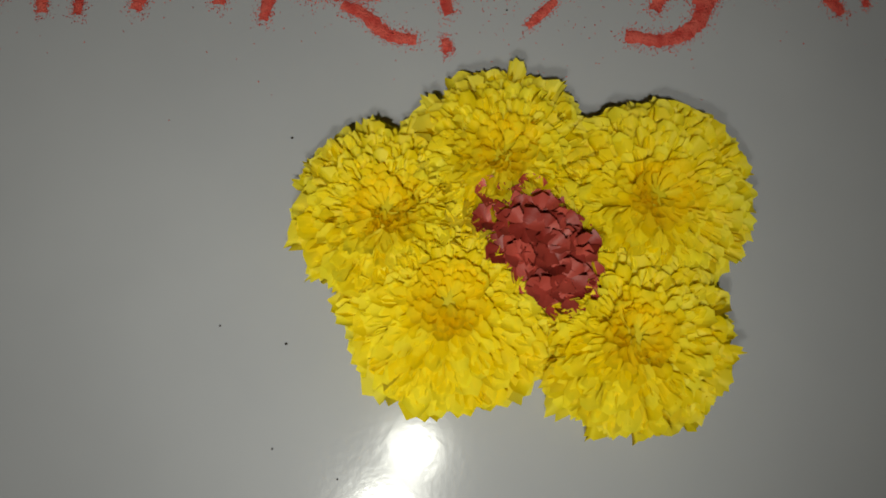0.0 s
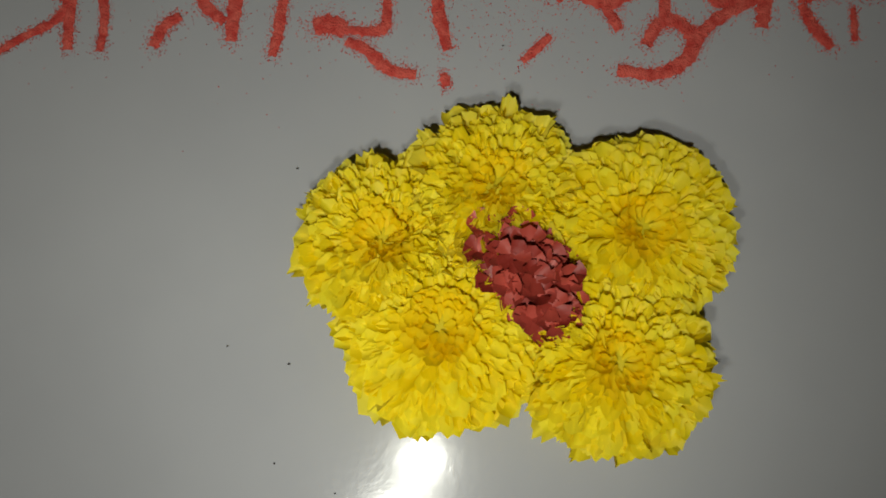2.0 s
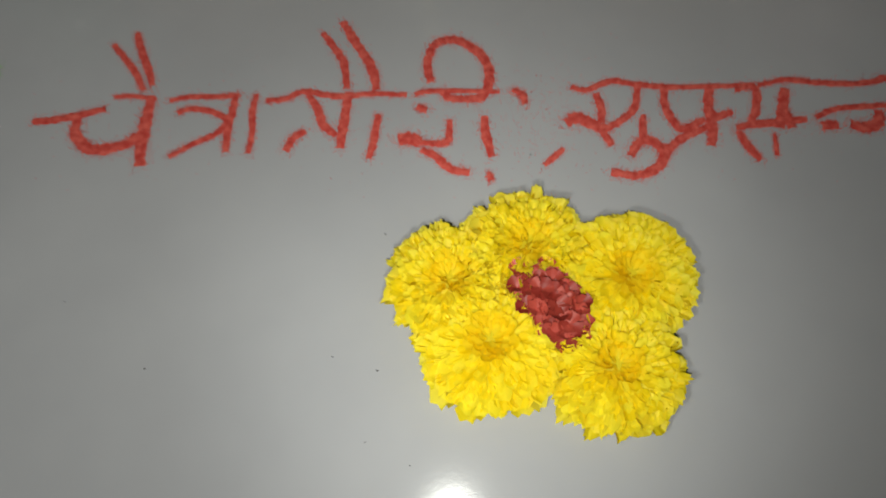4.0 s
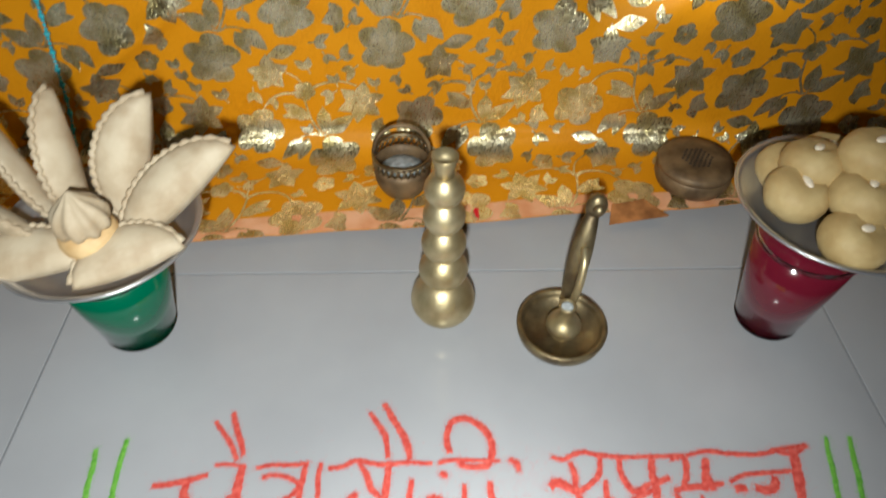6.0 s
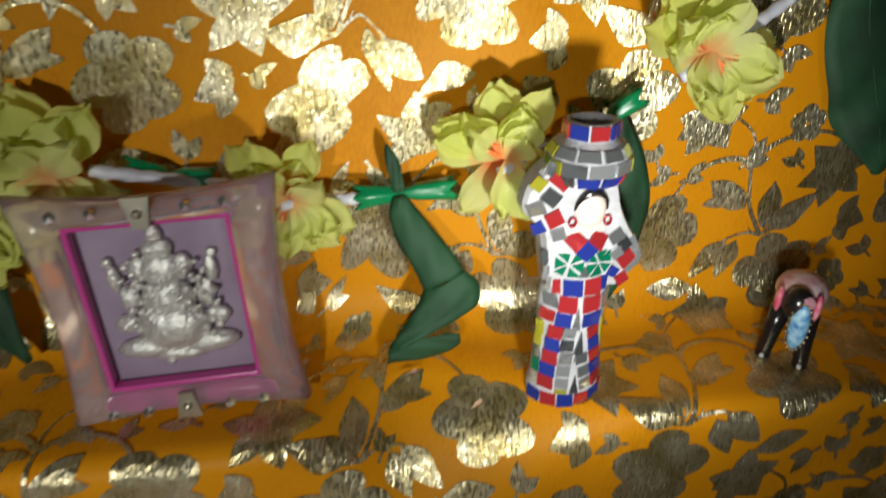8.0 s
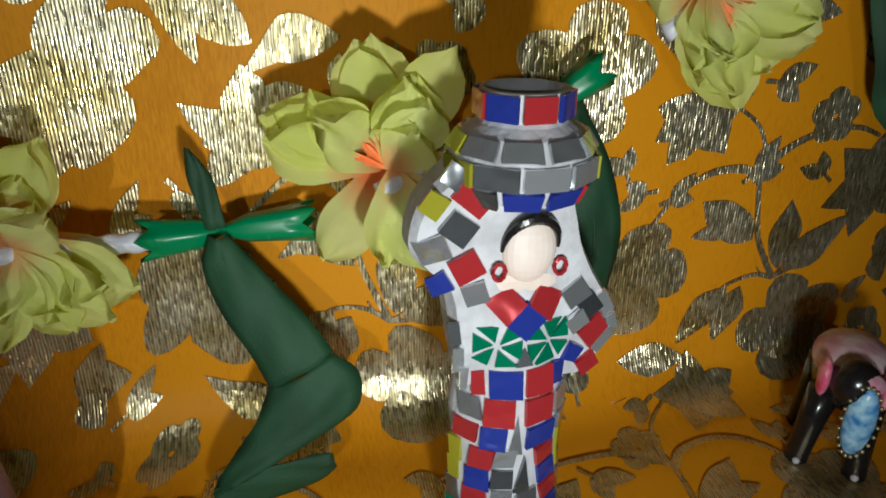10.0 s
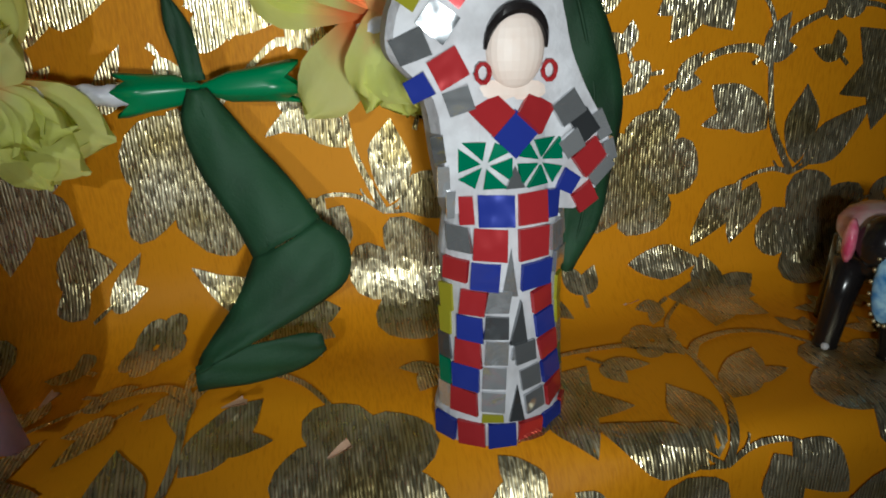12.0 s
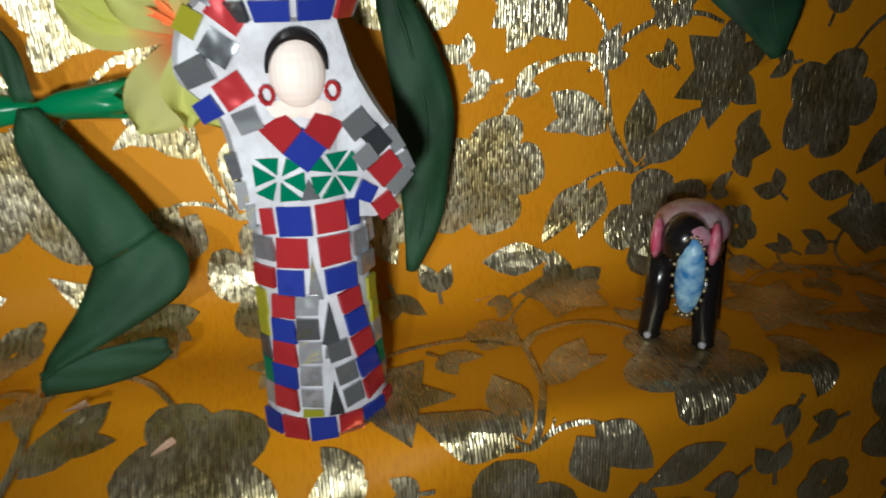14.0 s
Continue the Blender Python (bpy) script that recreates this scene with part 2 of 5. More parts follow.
dyed_throat(BLOOM, (0.92, 0.26, 0.07), 0.010, 0.021)
ORANGE = mottled(mat("orange_cloth", (0.9, 0.25, 0.06), 0.8), (0.88, 0.18, 0.04), (0.92, 0.4, 0.14), 60.0)
LEAF_CLOTH = relief(mottled(mat("green_cloth_leaf", (0.008, 0.05, 0.018), 0.7), (0.006, 0.036, 0.013), (0.014, 0.072, 0.028), 40.0), 1300.0, 0.3, 0.0005)
CALYX = mat("green_plastic", (0.0, 0.22, 0.08), 0.3)
STEM = relief(mottled(mat("white_plastic_stem", (0.62, 0.62, 0.72), 0.4), (0.5, 0.5, 0.6), (0.72, 0.72, 0.8), 90.0), 300.0, 0.3)
TURQUOISE = mat("turquoise_bead", (0.04, 0.42, 0.52), 0.15)
# grit on the tiles, and the painted shade inside the lid's holes
SPECK_AND_HOLE = mat("dark_grit_and_hole_shade", (0.03, 0.025, 0.02), 0.9)

for k in (PETAL, PETAL_PIECE, CORE, BLOOM):
    sheer(k, 0.5)


# ---------------------------------------------------------------- mesh helpers
def mesh_of(name, bm, *materials, smooth=True):
    me = bpy.data.meshes.new(name)
    bm.to_mesh(me)
    bm.free()
    for k in materials:
        me.materials.append(k)
    if smooth:
        me.polygons.foreach_set("use_smooth", [True] * len(me.polygons))
    return me


def part(name, bm, material, parent=None, label="", smooth=True, at=None):
    ob = new(name, mesh_of(name, bm, *(material if isinstance(material, (list, tuple)) else [material]), smooth=smooth))
    if parent:
        ob.parent = parent
    if at is not None:
        ob.matrix_basis = at
    if label:
        ob["label"] = label
    return ob


def thing(name, m, label, category, group="", kind=""):
    ob = new(name)
    ob.empty_display_size = 0.01
    ob.matrix_basis = m
    return tagged(ob, label, category, group, kind)


def lathe(bm, profile, n=32, squash=1.0, mi=0):
    """Turn (radius, height) pairs round the z axis; ends at radius 0 are closed to a point."""
    rings = []
    for r, z in profile:
        if r < 1e-6:
            rings.append([bm.verts.new((0, 0, z))])
        else:
            rings.append([bm.verts.new((r * math.cos(a), squash * r * math.sin(a), z)) for a in (math.tau * i / n for i in range(n))])
    for a, b in zip(rings, rings[1:]):
        for i in range(n):
            j = (i + 1) % n
            if len(a) == 1 and len(b) == 1:
                continue
            loop = [a[0], b[j], b[i]] if len(a) == 1 else [a[i], a[j], b[0]] if len(b) == 1 else [a[i], a[j], b[j], b[i]]
            bm.faces.new(loop).material_index = mi
    bmesh.ops.recalc_face_normals(bm, faces=bm.faces)
    return bm


def arc(r0, z0, r1, z1, bulge, n=6):
    """Points on a bowed line between two profile points, without the last."""
    out = []
    for i in range(n):
        t = i / n
        k = bulge * math.sin(math.pi * t)
        out.append((max(r0 + (r1 - r0) * t + k, 0.0), z0 + (z1 - z0) * t))
    return out


def tube(bm, pts, radii, n=10, mi=0, flat=1.0):
    """A round bar along pts."""
    pts = [Vector(p) for p in pts]
    rings = []
    up = Vector((0.13, 0.2, 1)).normalized()
    for i, p in enumerate(pts):
        d = (pts[min(i + 1, len(pts) - 1)] - pts[max(i - 1, 0)]).normalized()
        s = d.cross(up)
        s = s.normalized() if s.length > 1e-4 else Vector((1, 0, 0))
        u = s.cross(d)
        r = radii[i] if isinstance(radii, (list, tuple)) else radii
        rings.append([bm.verts.new(p + r * (math.cos(a) * s + flat * math.sin(a) * u)) for a in (math.tau * k / n for k in range(n))])
    for a, b in zip(rings, rings[1:]):
        for i in range(n):
            bm.faces.new((a[i], a[(i + 1) % n], b[(i + 1) % n], b[i])).material_index = mi
    bm.faces.new(rings[0][::-1]).material_index = mi
    bm.faces.new(rings[-1]).material_index = mi
    return bm


def spline(pts, n=6):
    """Catmull-Rom through pts."""
    p = [Vector(q) for q in pts]
    p = [2 * p[0] - p[1]] + p + [2 * p[-1] - p[-2]]
    out = []
    for a, b, c, d in zip(p, p[1:], p[2:], p[3:]):
        for i in range(n):
            t = i / n
            out.append(0.5 * (2 * b + (c - a) * t + (2 * a - 5 * b + 4 * c - d) * t * t + (3 * b - a - 3 * c + d) * t ** 3))
    return out + [p[-2]]


def ball(bm, at, r, scale=(1, 1, 1), seg=14, mi=0):
    m = Matrix.Translation(at) @ Matrix.Diagonal((*[r * s for s in scale], 1))
    made = bmesh.ops.create_uvsphere(bm, u_segments=seg, v_segments=max(seg // 2, 4), radius=1, matrix=m)
    for f in {f for v in made["verts"] for f in v.link_faces}:
        f.material_index = mi
    return bm


def box(bm, size, at=(0, 0, 0), turn=None, bevel=0.0, mi=0):
    m = Matrix.Translation(at) @ (turn or Matrix()) @ Matrix.Diagonal((*size, 1))
    made = bmesh.ops.create_cube(bm, size=1, matrix=m)
    if bevel:
        bmesh.ops.bevel(bm, geom=list({e for v in made["verts"] for e in v.link_edges}), offset=bevel, segments=2, affect="EDGES", profile=0.5)
    return bm


# ---------------------------------------------------------------- room
FX0, FY0, SIDE = -0.341, 0.328, 0.612          # one corner of the tile under the altar's front, and the tile's side
bm = bmesh.new()
box(bm, (3.4, 3.9, 0.1), (0, -1.1, -0.053))
floor = tagged(part("floor", bm, GROUT, smooth=False), "glossy pale grey tiled floor with thin dark joints", "floor", kind="structure")

for nm, size, at in (("wall_north", (3.4, 0.12, 2.7), (0, 0.71, 1.3)), ("wall_south", (3.4, 0.12, 2.7), (0, -3.05, 1.3)),
                     ("wall_east", (0.12, 3.9, 2.7), (1.7, -1.1, 1.3)), ("wall_west", (0.12, 3.9, 2.7), (-1.7, -1.1, 1.3))):
    bm = bmesh.new()
    box(bm, size, at)
    tagged(part(nm, bm, PAINT, smooth=False), "plain painted plaster wall of the room", "wall", kind="structure")
bm = bmesh.new()
box(bm, (3.4, 3.9, 0.1), (0, -1.1, 2.7))
tagged(part("ceiling", bm, PAINT, smooth=False), "plain painted ceiling of the room", "ceiling", kind="structure")

# ---------------------------------------------------------------- altar cloth
LEDGE, RISER, BACK = 0.178, 0.498, 0.592     # ledge height, its front, and the hanging cloth behind
NX, X0, X1 = 240, -0.85, 0.85


def bump(x, c, left, right):
    d = (x - c) / (left if x < c else right)
    return max(0.0, 1 - abs(d)) ** 1.0 if abs(d) < 1 else 0.0


def edge_radius(x):
    """The ledge's front edge is tight, but the cloth sags in a loose fold at one place."""
    b = bump(x, 0.107, 0.07, 0.12)
    return 0.010 + 0.062 * b * b * (3 - 2 * b) + 0.004 * noise.noise((x * 9, 3, 1))


def profile(x):
    """The cloth's line from its hem on the floor up to the top of the hanging, and the same count of points at every x."""
    r, hem = edge_radius(x), 0.384 + 0.09 * x + 0.006 * noise.noise((x * 7, 0.5, 0))
    R = 0.036
    pts = [(hem + (RISER - R - hem) * i / 12, 0.003) for i in range(12)]
    pts += [(RISER - R + R * math.sin(a), 0.003 + R - R * math.cos(a)) for a in (math.pi / 2 * i / 10 for i in range(10))]
    z0, z1 = 0.003 + R, LEDGE - r
    pts += [(RISER, z0 + (z1 - z0) * i / 16) for i in range(16)]
    pts += [(RISER + r - r * math.cos(a), LEDGE - r + r * math.sin(a)) for a in (math.pi / 2 * i / 12 for i in range(12))]
    q = 0.028
    pts += [(RISER + r + (BACK - q - RISER - r) * i / 8, LEDGE) for i in range(8)]
    pts += [(BACK - q + q * math.sin(a), LEDGE + q - q * math.cos(a)) for a in (math.pi / 2 * i / 9 for i in range(9))]
    pts += [(BACK + 0.012 * i / 40, LEDGE + q + (0.5) * i / 40) for i in range(41)]
    return pts


def crease(x, z):
    """A slanting fold in the front of the cloth."""
    along = (-0.25 - x) / 0.12
    if not 0 < along < 1.2:
        return 0.0
    d = z - (0.165 - 0.085 * along)
    return 0.008 * math.exp(-(d / 0.012) ** 2) * min(along * 6, 1, (1.2 - along) * 5)


NV, STEP = 236, 0.00345                          # rows of the cloth's net, evenly spaced along it


def even(pts, count, step):
    """The line pts again with points at even steps."""
    out, k, done = [], 0, 0.0
    for i in range(count):
        want = i * step
        while k < len(pts) - 2 and done + math.dist(pts[k], pts[k + 1]) < want:
            done += math.dist(pts[k], pts[k + 1])
            k += 1
        t = (want - done) / max(math.dist(pts[k], pts[k + 1]), 1e-9)
        out.append((pts[k][0] + (pts[k + 1][0] - pts[k][0]) * t, pts[k][1] + (pts[k + 1][1] - pts[k][1]) * t))
    return out


GRID = []
for i in range(NX + 1):
    x = X0 + (X1 - X0) * i / NX
    line, col = even(profile(x), NV, STEP), []
    for k, (y, z) in enumerate(line):
        (ya, za), (yb, zb) = line[max(k - 1, 0)], line[min(k + 1, NV - 1)]
        n = Vector((0, za - zb, yb - ya)).normalized()
        w = noise.noise((x * 11, k * 0.045, 7)) * 0.0022 + noise.noise((x * 31, k * 0.1, 2)) * 0.0008
        if z < 0.02:
            w = max(0.0, 0.0012 + w * 0.8)
        elif z < LEDGE - 0.004:
            w = 1.3 * w + crease(x, z)
        elif z < LEDGE + 0.01:
            w = min(0.4 * w, 0.0006)
        else:
            w *= 1.5
        col.append(Vector((x, y, z)) + n * w)
    GRID.append(col)


def on_cloth(u, v, lift=0.0):
    """The place u metres across and v metres up along the cloth, lifted off it."""
    fx = min(max((u - X0) / (X1 - X0) * NX, 0), NX - 1e-4)
    fy = min(max(v / STEP, 0), NV - 1 - 1e-4)
    j = int(fy)
    fy -= j
    i = int(fx)
    fx -= i
    a, b, c, d = GRID[i][j], GRID[i + 1][j], GRID[i][j + 1], GRID[i + 1][j + 1]
    n = (b + d - a - c).cross(c + d - a - b).normalized()
    return a * (1 - fx) * (1 - fy) + b * fx * (1 - fy) + c * (1 - fx) * fy + d * fx * fy + n * lift


cloth = thing("altar_cloth", pose(0, 0, 0), "orange satin cloth with gold brocade flowers draped over the altar", "cloth")
bm = bmesh.new()
vs = [[bm.verts.new(p) for p in col] for col in GRID]
for i in range(NX):
    for j in range(NV - 1):
        bm.faces.new((vs[i][j], vs[i + 1][j], vs[i + 1][j + 1], vs[i][j + 1]))
part("cloth", bm, SATIN, cloth)
bm = bmesh.new()                                 # the plain hem along the floor
cols = [[bm.verts.new(on_cloth(X0 + (X1 - X0) * i / NX, 0.0005 + h * 0.0048, 0.0006)) for h in range(6)] for i in range(NX + 1)]
for i in range(NX):
    for j in range(5):
        bm.faces.new((cols[i][j], cols[i + 1][j], cols[i + 1][j + 1], cols[i][j + 1]))
part("hem_band", bm, HEM, cloth, "plain peach hem band")

bm = bmesh.new()
box(bm, (1.6, 0.046, LEDGE - 0.012), (0, RISER + 0.067, (LEDGE - 0.012) / 2), bevel=0.004)
tagged(part("low_bench", bm, WOOD, smooth=False), "low wooden bench hidden under the orange cloth", "bench")


# ---- woven flowers of the cloth
class Weave:
    def __init__(self):
        self.v, self.f, self.taken = [], [], set()

    def fan(self, centre, rim, lift):
        """A filled shape: centre, a middle ring and the rim, laid on the cloth."""
        c = Vector(centre)
        for step in range(5):
            for p in rim:
                q = c + (Vector(p) - c) * step / 4
                self.taken.add((round(q.x * 500), round(q.y * 500)))
        o, n = len(self.v), len(rim)
        self.v.append(on_cloth(*c, lift))
        for s in (0.5, 1.0):
            for p in rim:
                self.v.append(on_cloth(*(c + (Vector(p) - c) * s), lift))
        for i in range(n):
            j = (i + 1) % n
            self.f.append((o, o + 1 + i, o + 1 + j))
            self.f.append((o + 1 + i, o + 1 + n + i, o + 1 + n + j, o + 1 + j))

    def strip(self, pts, widths, lift):
        o = len(self.v)
        for i, p in enumerate(pts):
            d = (pts[min(i + 1, len(pts) - 1)] - pts[max(i - 1, 0)]).normalized()
            s = Vector((-d.y, d.x)) * widths[i]
            self.v += [on_cloth(*(p + s), lift), on_cloth(*(p - s), lift)]
        for i in range(len(pts) - 1):
            self.f.append((o + 2 * i, o + 2 * i + 1, o + 2 * i + 3, o + 2 * i + 2))


def leaf_rim(at, angle, length, width, n=7):
    """A pointed leaf from its foot."""
    a = Vector((math.cos(angle), math.sin(angle)))
    s = Vector((-a.y, a.x))
    one = [at + a * length * t + s * width * math.sin(math.pi * t ** 0.8) for t in (i / n for i in range(n + 1))]
    two = [at + a * length * t - s * width * math.sin(math.pi * t ** 0.8) for t in (i / n for i in range(n - 1, 0, -1))]
    return at + a * length * 0.5, one + two


def spray(w, o, flip, turn, lift):
    """One woven spray in millimetres round its fan of leaves: stalk, scrolls, leaves, round and pointed blossoms."""
    ca, sa = math.cos(turn), math.sin(turn)

    def at(x, y):
        x, y = x * flip * 0.001, y * 0.001
        return o + Vector((x * ca - y * sa, x * sa + y * ca))

    def leaf(x0, y0, x1, y1, wide, level=0.00030):
        a, b = at(x0, y0), at(x1, y1)
        d = b - a
        side = Vector((-d.y, d.x)).normalized() * wide * 0.00122
        n, rim = 9, []
        for sgn in (1, -1):
            row = [a + d * t + side * sgn * math.sin(math.pi * t ** 0.85) * (1 + 0.1 * math.sin(9 * t + x0)) for t in (i / n for i in range(n + 1))]
            rim += row if sgn > 0 else row[-2:0:-1]
        w.fan(a + d * 0.45, rim, lift + level)

    def curl(pts, thick, level=0.00050):
        line = [Vector((p.x, p.y)) for p in spline([(*at(x, y), 0) for x, y in pts], 6)]
        n = len(line) - 1
        w.strip(line, [0.001 * thick * (1.15 - 0.7 * i / n) for i in range(n + 1)], lift + level)

    def rose(x, y, r, reach, start, lobes=5):
        hub = at(x, y)
        w.fan(hub, [hub + 0.0007 * reach * Vector((math.cos(b), math.sin(b))) for b in (math.tau * i / 10 for i in range(10))], lift - 0.00004)
        for k in range(lobes):
            a = math.tau * k / lobes + start
            p = at(x + reach * math.cos(a), y + reach * math.sin(a))
            w.fan(p, [p + 0.001 * r * (1 + 0.08 * math.sin(3 * b + k)) * Vector((math.cos(b), math.sin(b))) for b in (math.tau * i / 14 for i in range(14))], lift + 0.00002 * k)

    def star(x, y, size, points, start, wide, level=0.00012):
        for k in range(points):
            a = math.tau * k / points + start
            leaf(x - 2 * math.cos(a), y - 2 * math.sin(a), x + size * math.cos(a), y + size * math.sin(a), wide, level + 0.00002 * k)

    curl(((0, 0), (-5, 9), (-10, 20), (-12, 32), (-13, 43), (-12, 52), (-16, 64), (-26, 73), (-36, 78)), 1.2)
    curl(((-13, 43), (-20, 49), (-34, 50), (-47, 44), (-58, 30)), 1.6)
    curl(((-12, 45), (-5, 53), (9, 58), (26, 58), (38, 53)), 1.5)
    leaf(-12, 19, -35, 39, 6.2)
    leaf(-20, 26, -38, 25, 3.4, 0.00034)
    leaf(2, 3, 3, 33, 6.0)
    leaf(5, 2, 33, 21, 6.4, 0.00036)
    for tip in ((-4, 10), (7, 9), (10, 4), (-8, 6)):
        curl(((0, 0), (tip[0] * 0.7, tip[1] * 0.45), tip), 0.7, 0.00056)
    curl(((0, 0), (-9, 3), (-20, 1), (-27, -5)), 0.9)
    leaf(-20, 0, -40, -22, 5.8)
    leaf(-14, -1, -24, -25, 5.2, 0.00034)
    rose(12, -26, 10.6, 15.5, 0.5)
    rose(-62, 12, 10.6, 14.5, 1.2)
    leaf(-66, -22, -36, -29, 5.4)
    star(-36, -46, 20, 5, 1.57, 5.6)
    star(40, 34, 24, 6, 0.3, 5.8)
    leaf(48, 4, 68, -3, 6.0)
    leaf(50, 2, 60, 15, 4.4, 0.00034)
    leaf(50, 0, 57, -14, 4.4, 0.00038)
    leaf(-38, 78, -58, 68, 6.0)
    leaf(-38, 78, -46, 58, 5.0, 0.00034)


weave = Weave()
rnd = random.Random(4)
CELL_U, CELL_V = 0.157, 0.119                    # the cloth's repeat: brick-wise, every second row mirrored
for row in range(-1, 7):
    for colm in range(-6, 7):
        u = 0.316 + colm * CELL_U + (0 if row % 2 else CELL_U / 2) + rnd.uniform(-0.0015, 0.0015)
        v = 0.365 + (row - 3) * CELL_V
        if abs(u) < 0.80 and -0.05 < v < (NV - 1) * STEP + 0.04:
            spray(weave, Vector((u, v)), 1 if row % 2 else -1, rnd.uniform(-0.03, 0.03), 0.0006)


def is_bare(w, x, y, r):
    """Whether no woven shape lies within r cells of two millimetres."""
    return not any((x + i, y + k) in w.taken for i in range(-r, r + 1) for k in range(-r, r + 1) if i * i + k * k <= r * r)


for r, tries in ((7, 1500), (5, 6000), (4, 9000)):       # buds and leaves in the gaps between the sprays
    for _ in range(tries):
        u, v = rnd.uniform(-0.78, 0.78), rnd.uniform(0.028, 0.70)
        if not is_bare(weave, round(u * 500), round(v * 500), r):
            continue
        o, a, size = Vector((u, v)), rnd.uniform(0, math.tau), r * 0.002
        if r > 5:
            for k in range(5):
                p = o + size * 0.42 * Vector((math.cos(a + math.tau * k / 5), math.sin(a + math.tau * k / 5)))
                weave.fan(p, [p + size * 0.36 * Vector((math.cos(b), math.sin(b))) for b in (math.tau * i / 12 for i in range(12))], 0.0006 + 0.00002 * k)
        else:
            d = Vector((math.cos(a), math.sin(a)))
            for turn, ln in ((0.45, 1.0), (-0.5, 0.8)):
                b = a + turn
                foot = o - d * size * 0.75
                mid, rim = leaf_rim(foot, b, size * 1.6 * ln, size * 0.40)
                weave.fan(mid, rim, 0.0008 + 0.0001 * turn)
            weave.strip([o - d * size * 1.3, o - d * size, o - d * size * 0.5], [0.0008, 0.0008, 0.0005], 0.0010)
me = bpy.data.meshes.new("gold_brocade")
me.from_pydata([tuple(p) for p in weave.v], [], weave.f)
me.materials.append(ZARI)
ob = new("gold_brocade", me)
ob.parent = cloth
tagged(ob, "woven gold thread flowers and leaves", kind="stuff")


# ---------------------------------------------------------------- powder writing on the floor
STROKES = {}
STROKES["bar"] = [
    ("g", 0.0015, ((-0.280, 0.170), (-0.278, 0.158), (-0.277, 0.143), (-0.274, 0.128), (-0.272, 0.117))),
    ("g", 0.0015, ((-0.261, 0.177), (-0.261, 0.163), (-0.260, 0.147), (-0.258, 0.130), (-0.255, 0.116))),
    ("g", 0.0015, ((0.224, 0.169), (0.221, 0.157), (0.218, 0.141), (0.215, 0.129), (0.214, 0.117))),
    ("g", 0.0015, ((0.241, 0.169), (0.237, 0.155), (0.234, 0.140), (0.231, 0.129), (0.229, 0.119)))]
STROKES["chai"] = [
    ("r", 0.0017, ((-0.235, 0.143), (-0.219, 0.145), (-0.200, 0.150))),
    ("r", 0.0024, ((-0.213, 0.145), (-0.213, 0.137), (-0.209, 0.131), (-0.203, 0.127), (-0.195, 0.127), (-0.186, 0.130), (-0.182, 0.134))),
    ("r", 0.0025, ((-0.178, 0.157), (-0.179, 0.146), (-0.179, 0.136), (-0.179, 0.127), (-0.178, 0.117))),
    ("r", 0.0014, ((-0.203, 0.189), (-0.194, 0.178), (-0.188, 0.170), (-0.183, 0.160))),
    ("r", 0.0016, ((-0.192, 0.196), (-0.188, 0.185), (-0.183, 0.174), (-0.179, 0.163))),
    ("r", 0.0010, ((-0.197, 0.157), (-0.187, 0.157), (-0.177, 0.155)))]
STROKES["tra"] = [
    ("r", 0.0012, ((-0.169, 0.154), (-0.159, 0.156), (-0.144, 0.156), (-0.134, 0.157))),
    ("r", 0.0015, ((-0.136, 0.157), (-0.137, 0.147), (-0.138, 0.134), (-0.138, 0.124))),
    ("r", 0.0013, ((-0.164, 0.147), (-0.157, 0.149), (-0.147, 0.147), (-0.139, 0.142), (-0.143, 0.135), (-0.154, 0.129), (-0.165, 0.122))),
    ("r", 0.0013, ((-0.126, 0.157), (-0.127, 0.147), (-0.126, 0.134), (-0.127, 0.123)))]
STROKES["gau"] = [
    ("r", 0.0014, ((-0.121, 0.153), (-0.111, 0.154), (-0.102, 0.158), (-0.086, 0.155), (-0.069, 0.156), (-0.051, 0.155))),
    ("r", 0.0017, ((-0.100, 0.156), (-0.095, 0.148), (-0.092, 0.139), (-0.085, 0.132))),
    ("r", 0.0017, ((-0.100, 0.135), (-0.106, 0.131), (-0.109, 0.124))),
    ("r", 0.0019, ((-0.080, 0.157), (-0.081, 0.146), (-0.082, 0.135), (-0.083, 0.125))),
    ("r", 0.0015, ((-0.065, 0.144), (-0.066, 0.135), (-0.067, 0.128), (-0.069, 0.119))),
    ("r", 0.0016, ((-0.095, 0.194), (-0.087, 0.182), (-0.083, 0.174), (-0.081, 0.159))),
    ("r", 0.0020, ((-0.085, 0.201), (-0.079, 0.190), (-0.071, 0.176), (-0.068, 0.168), (-0.066, 0.158)))]
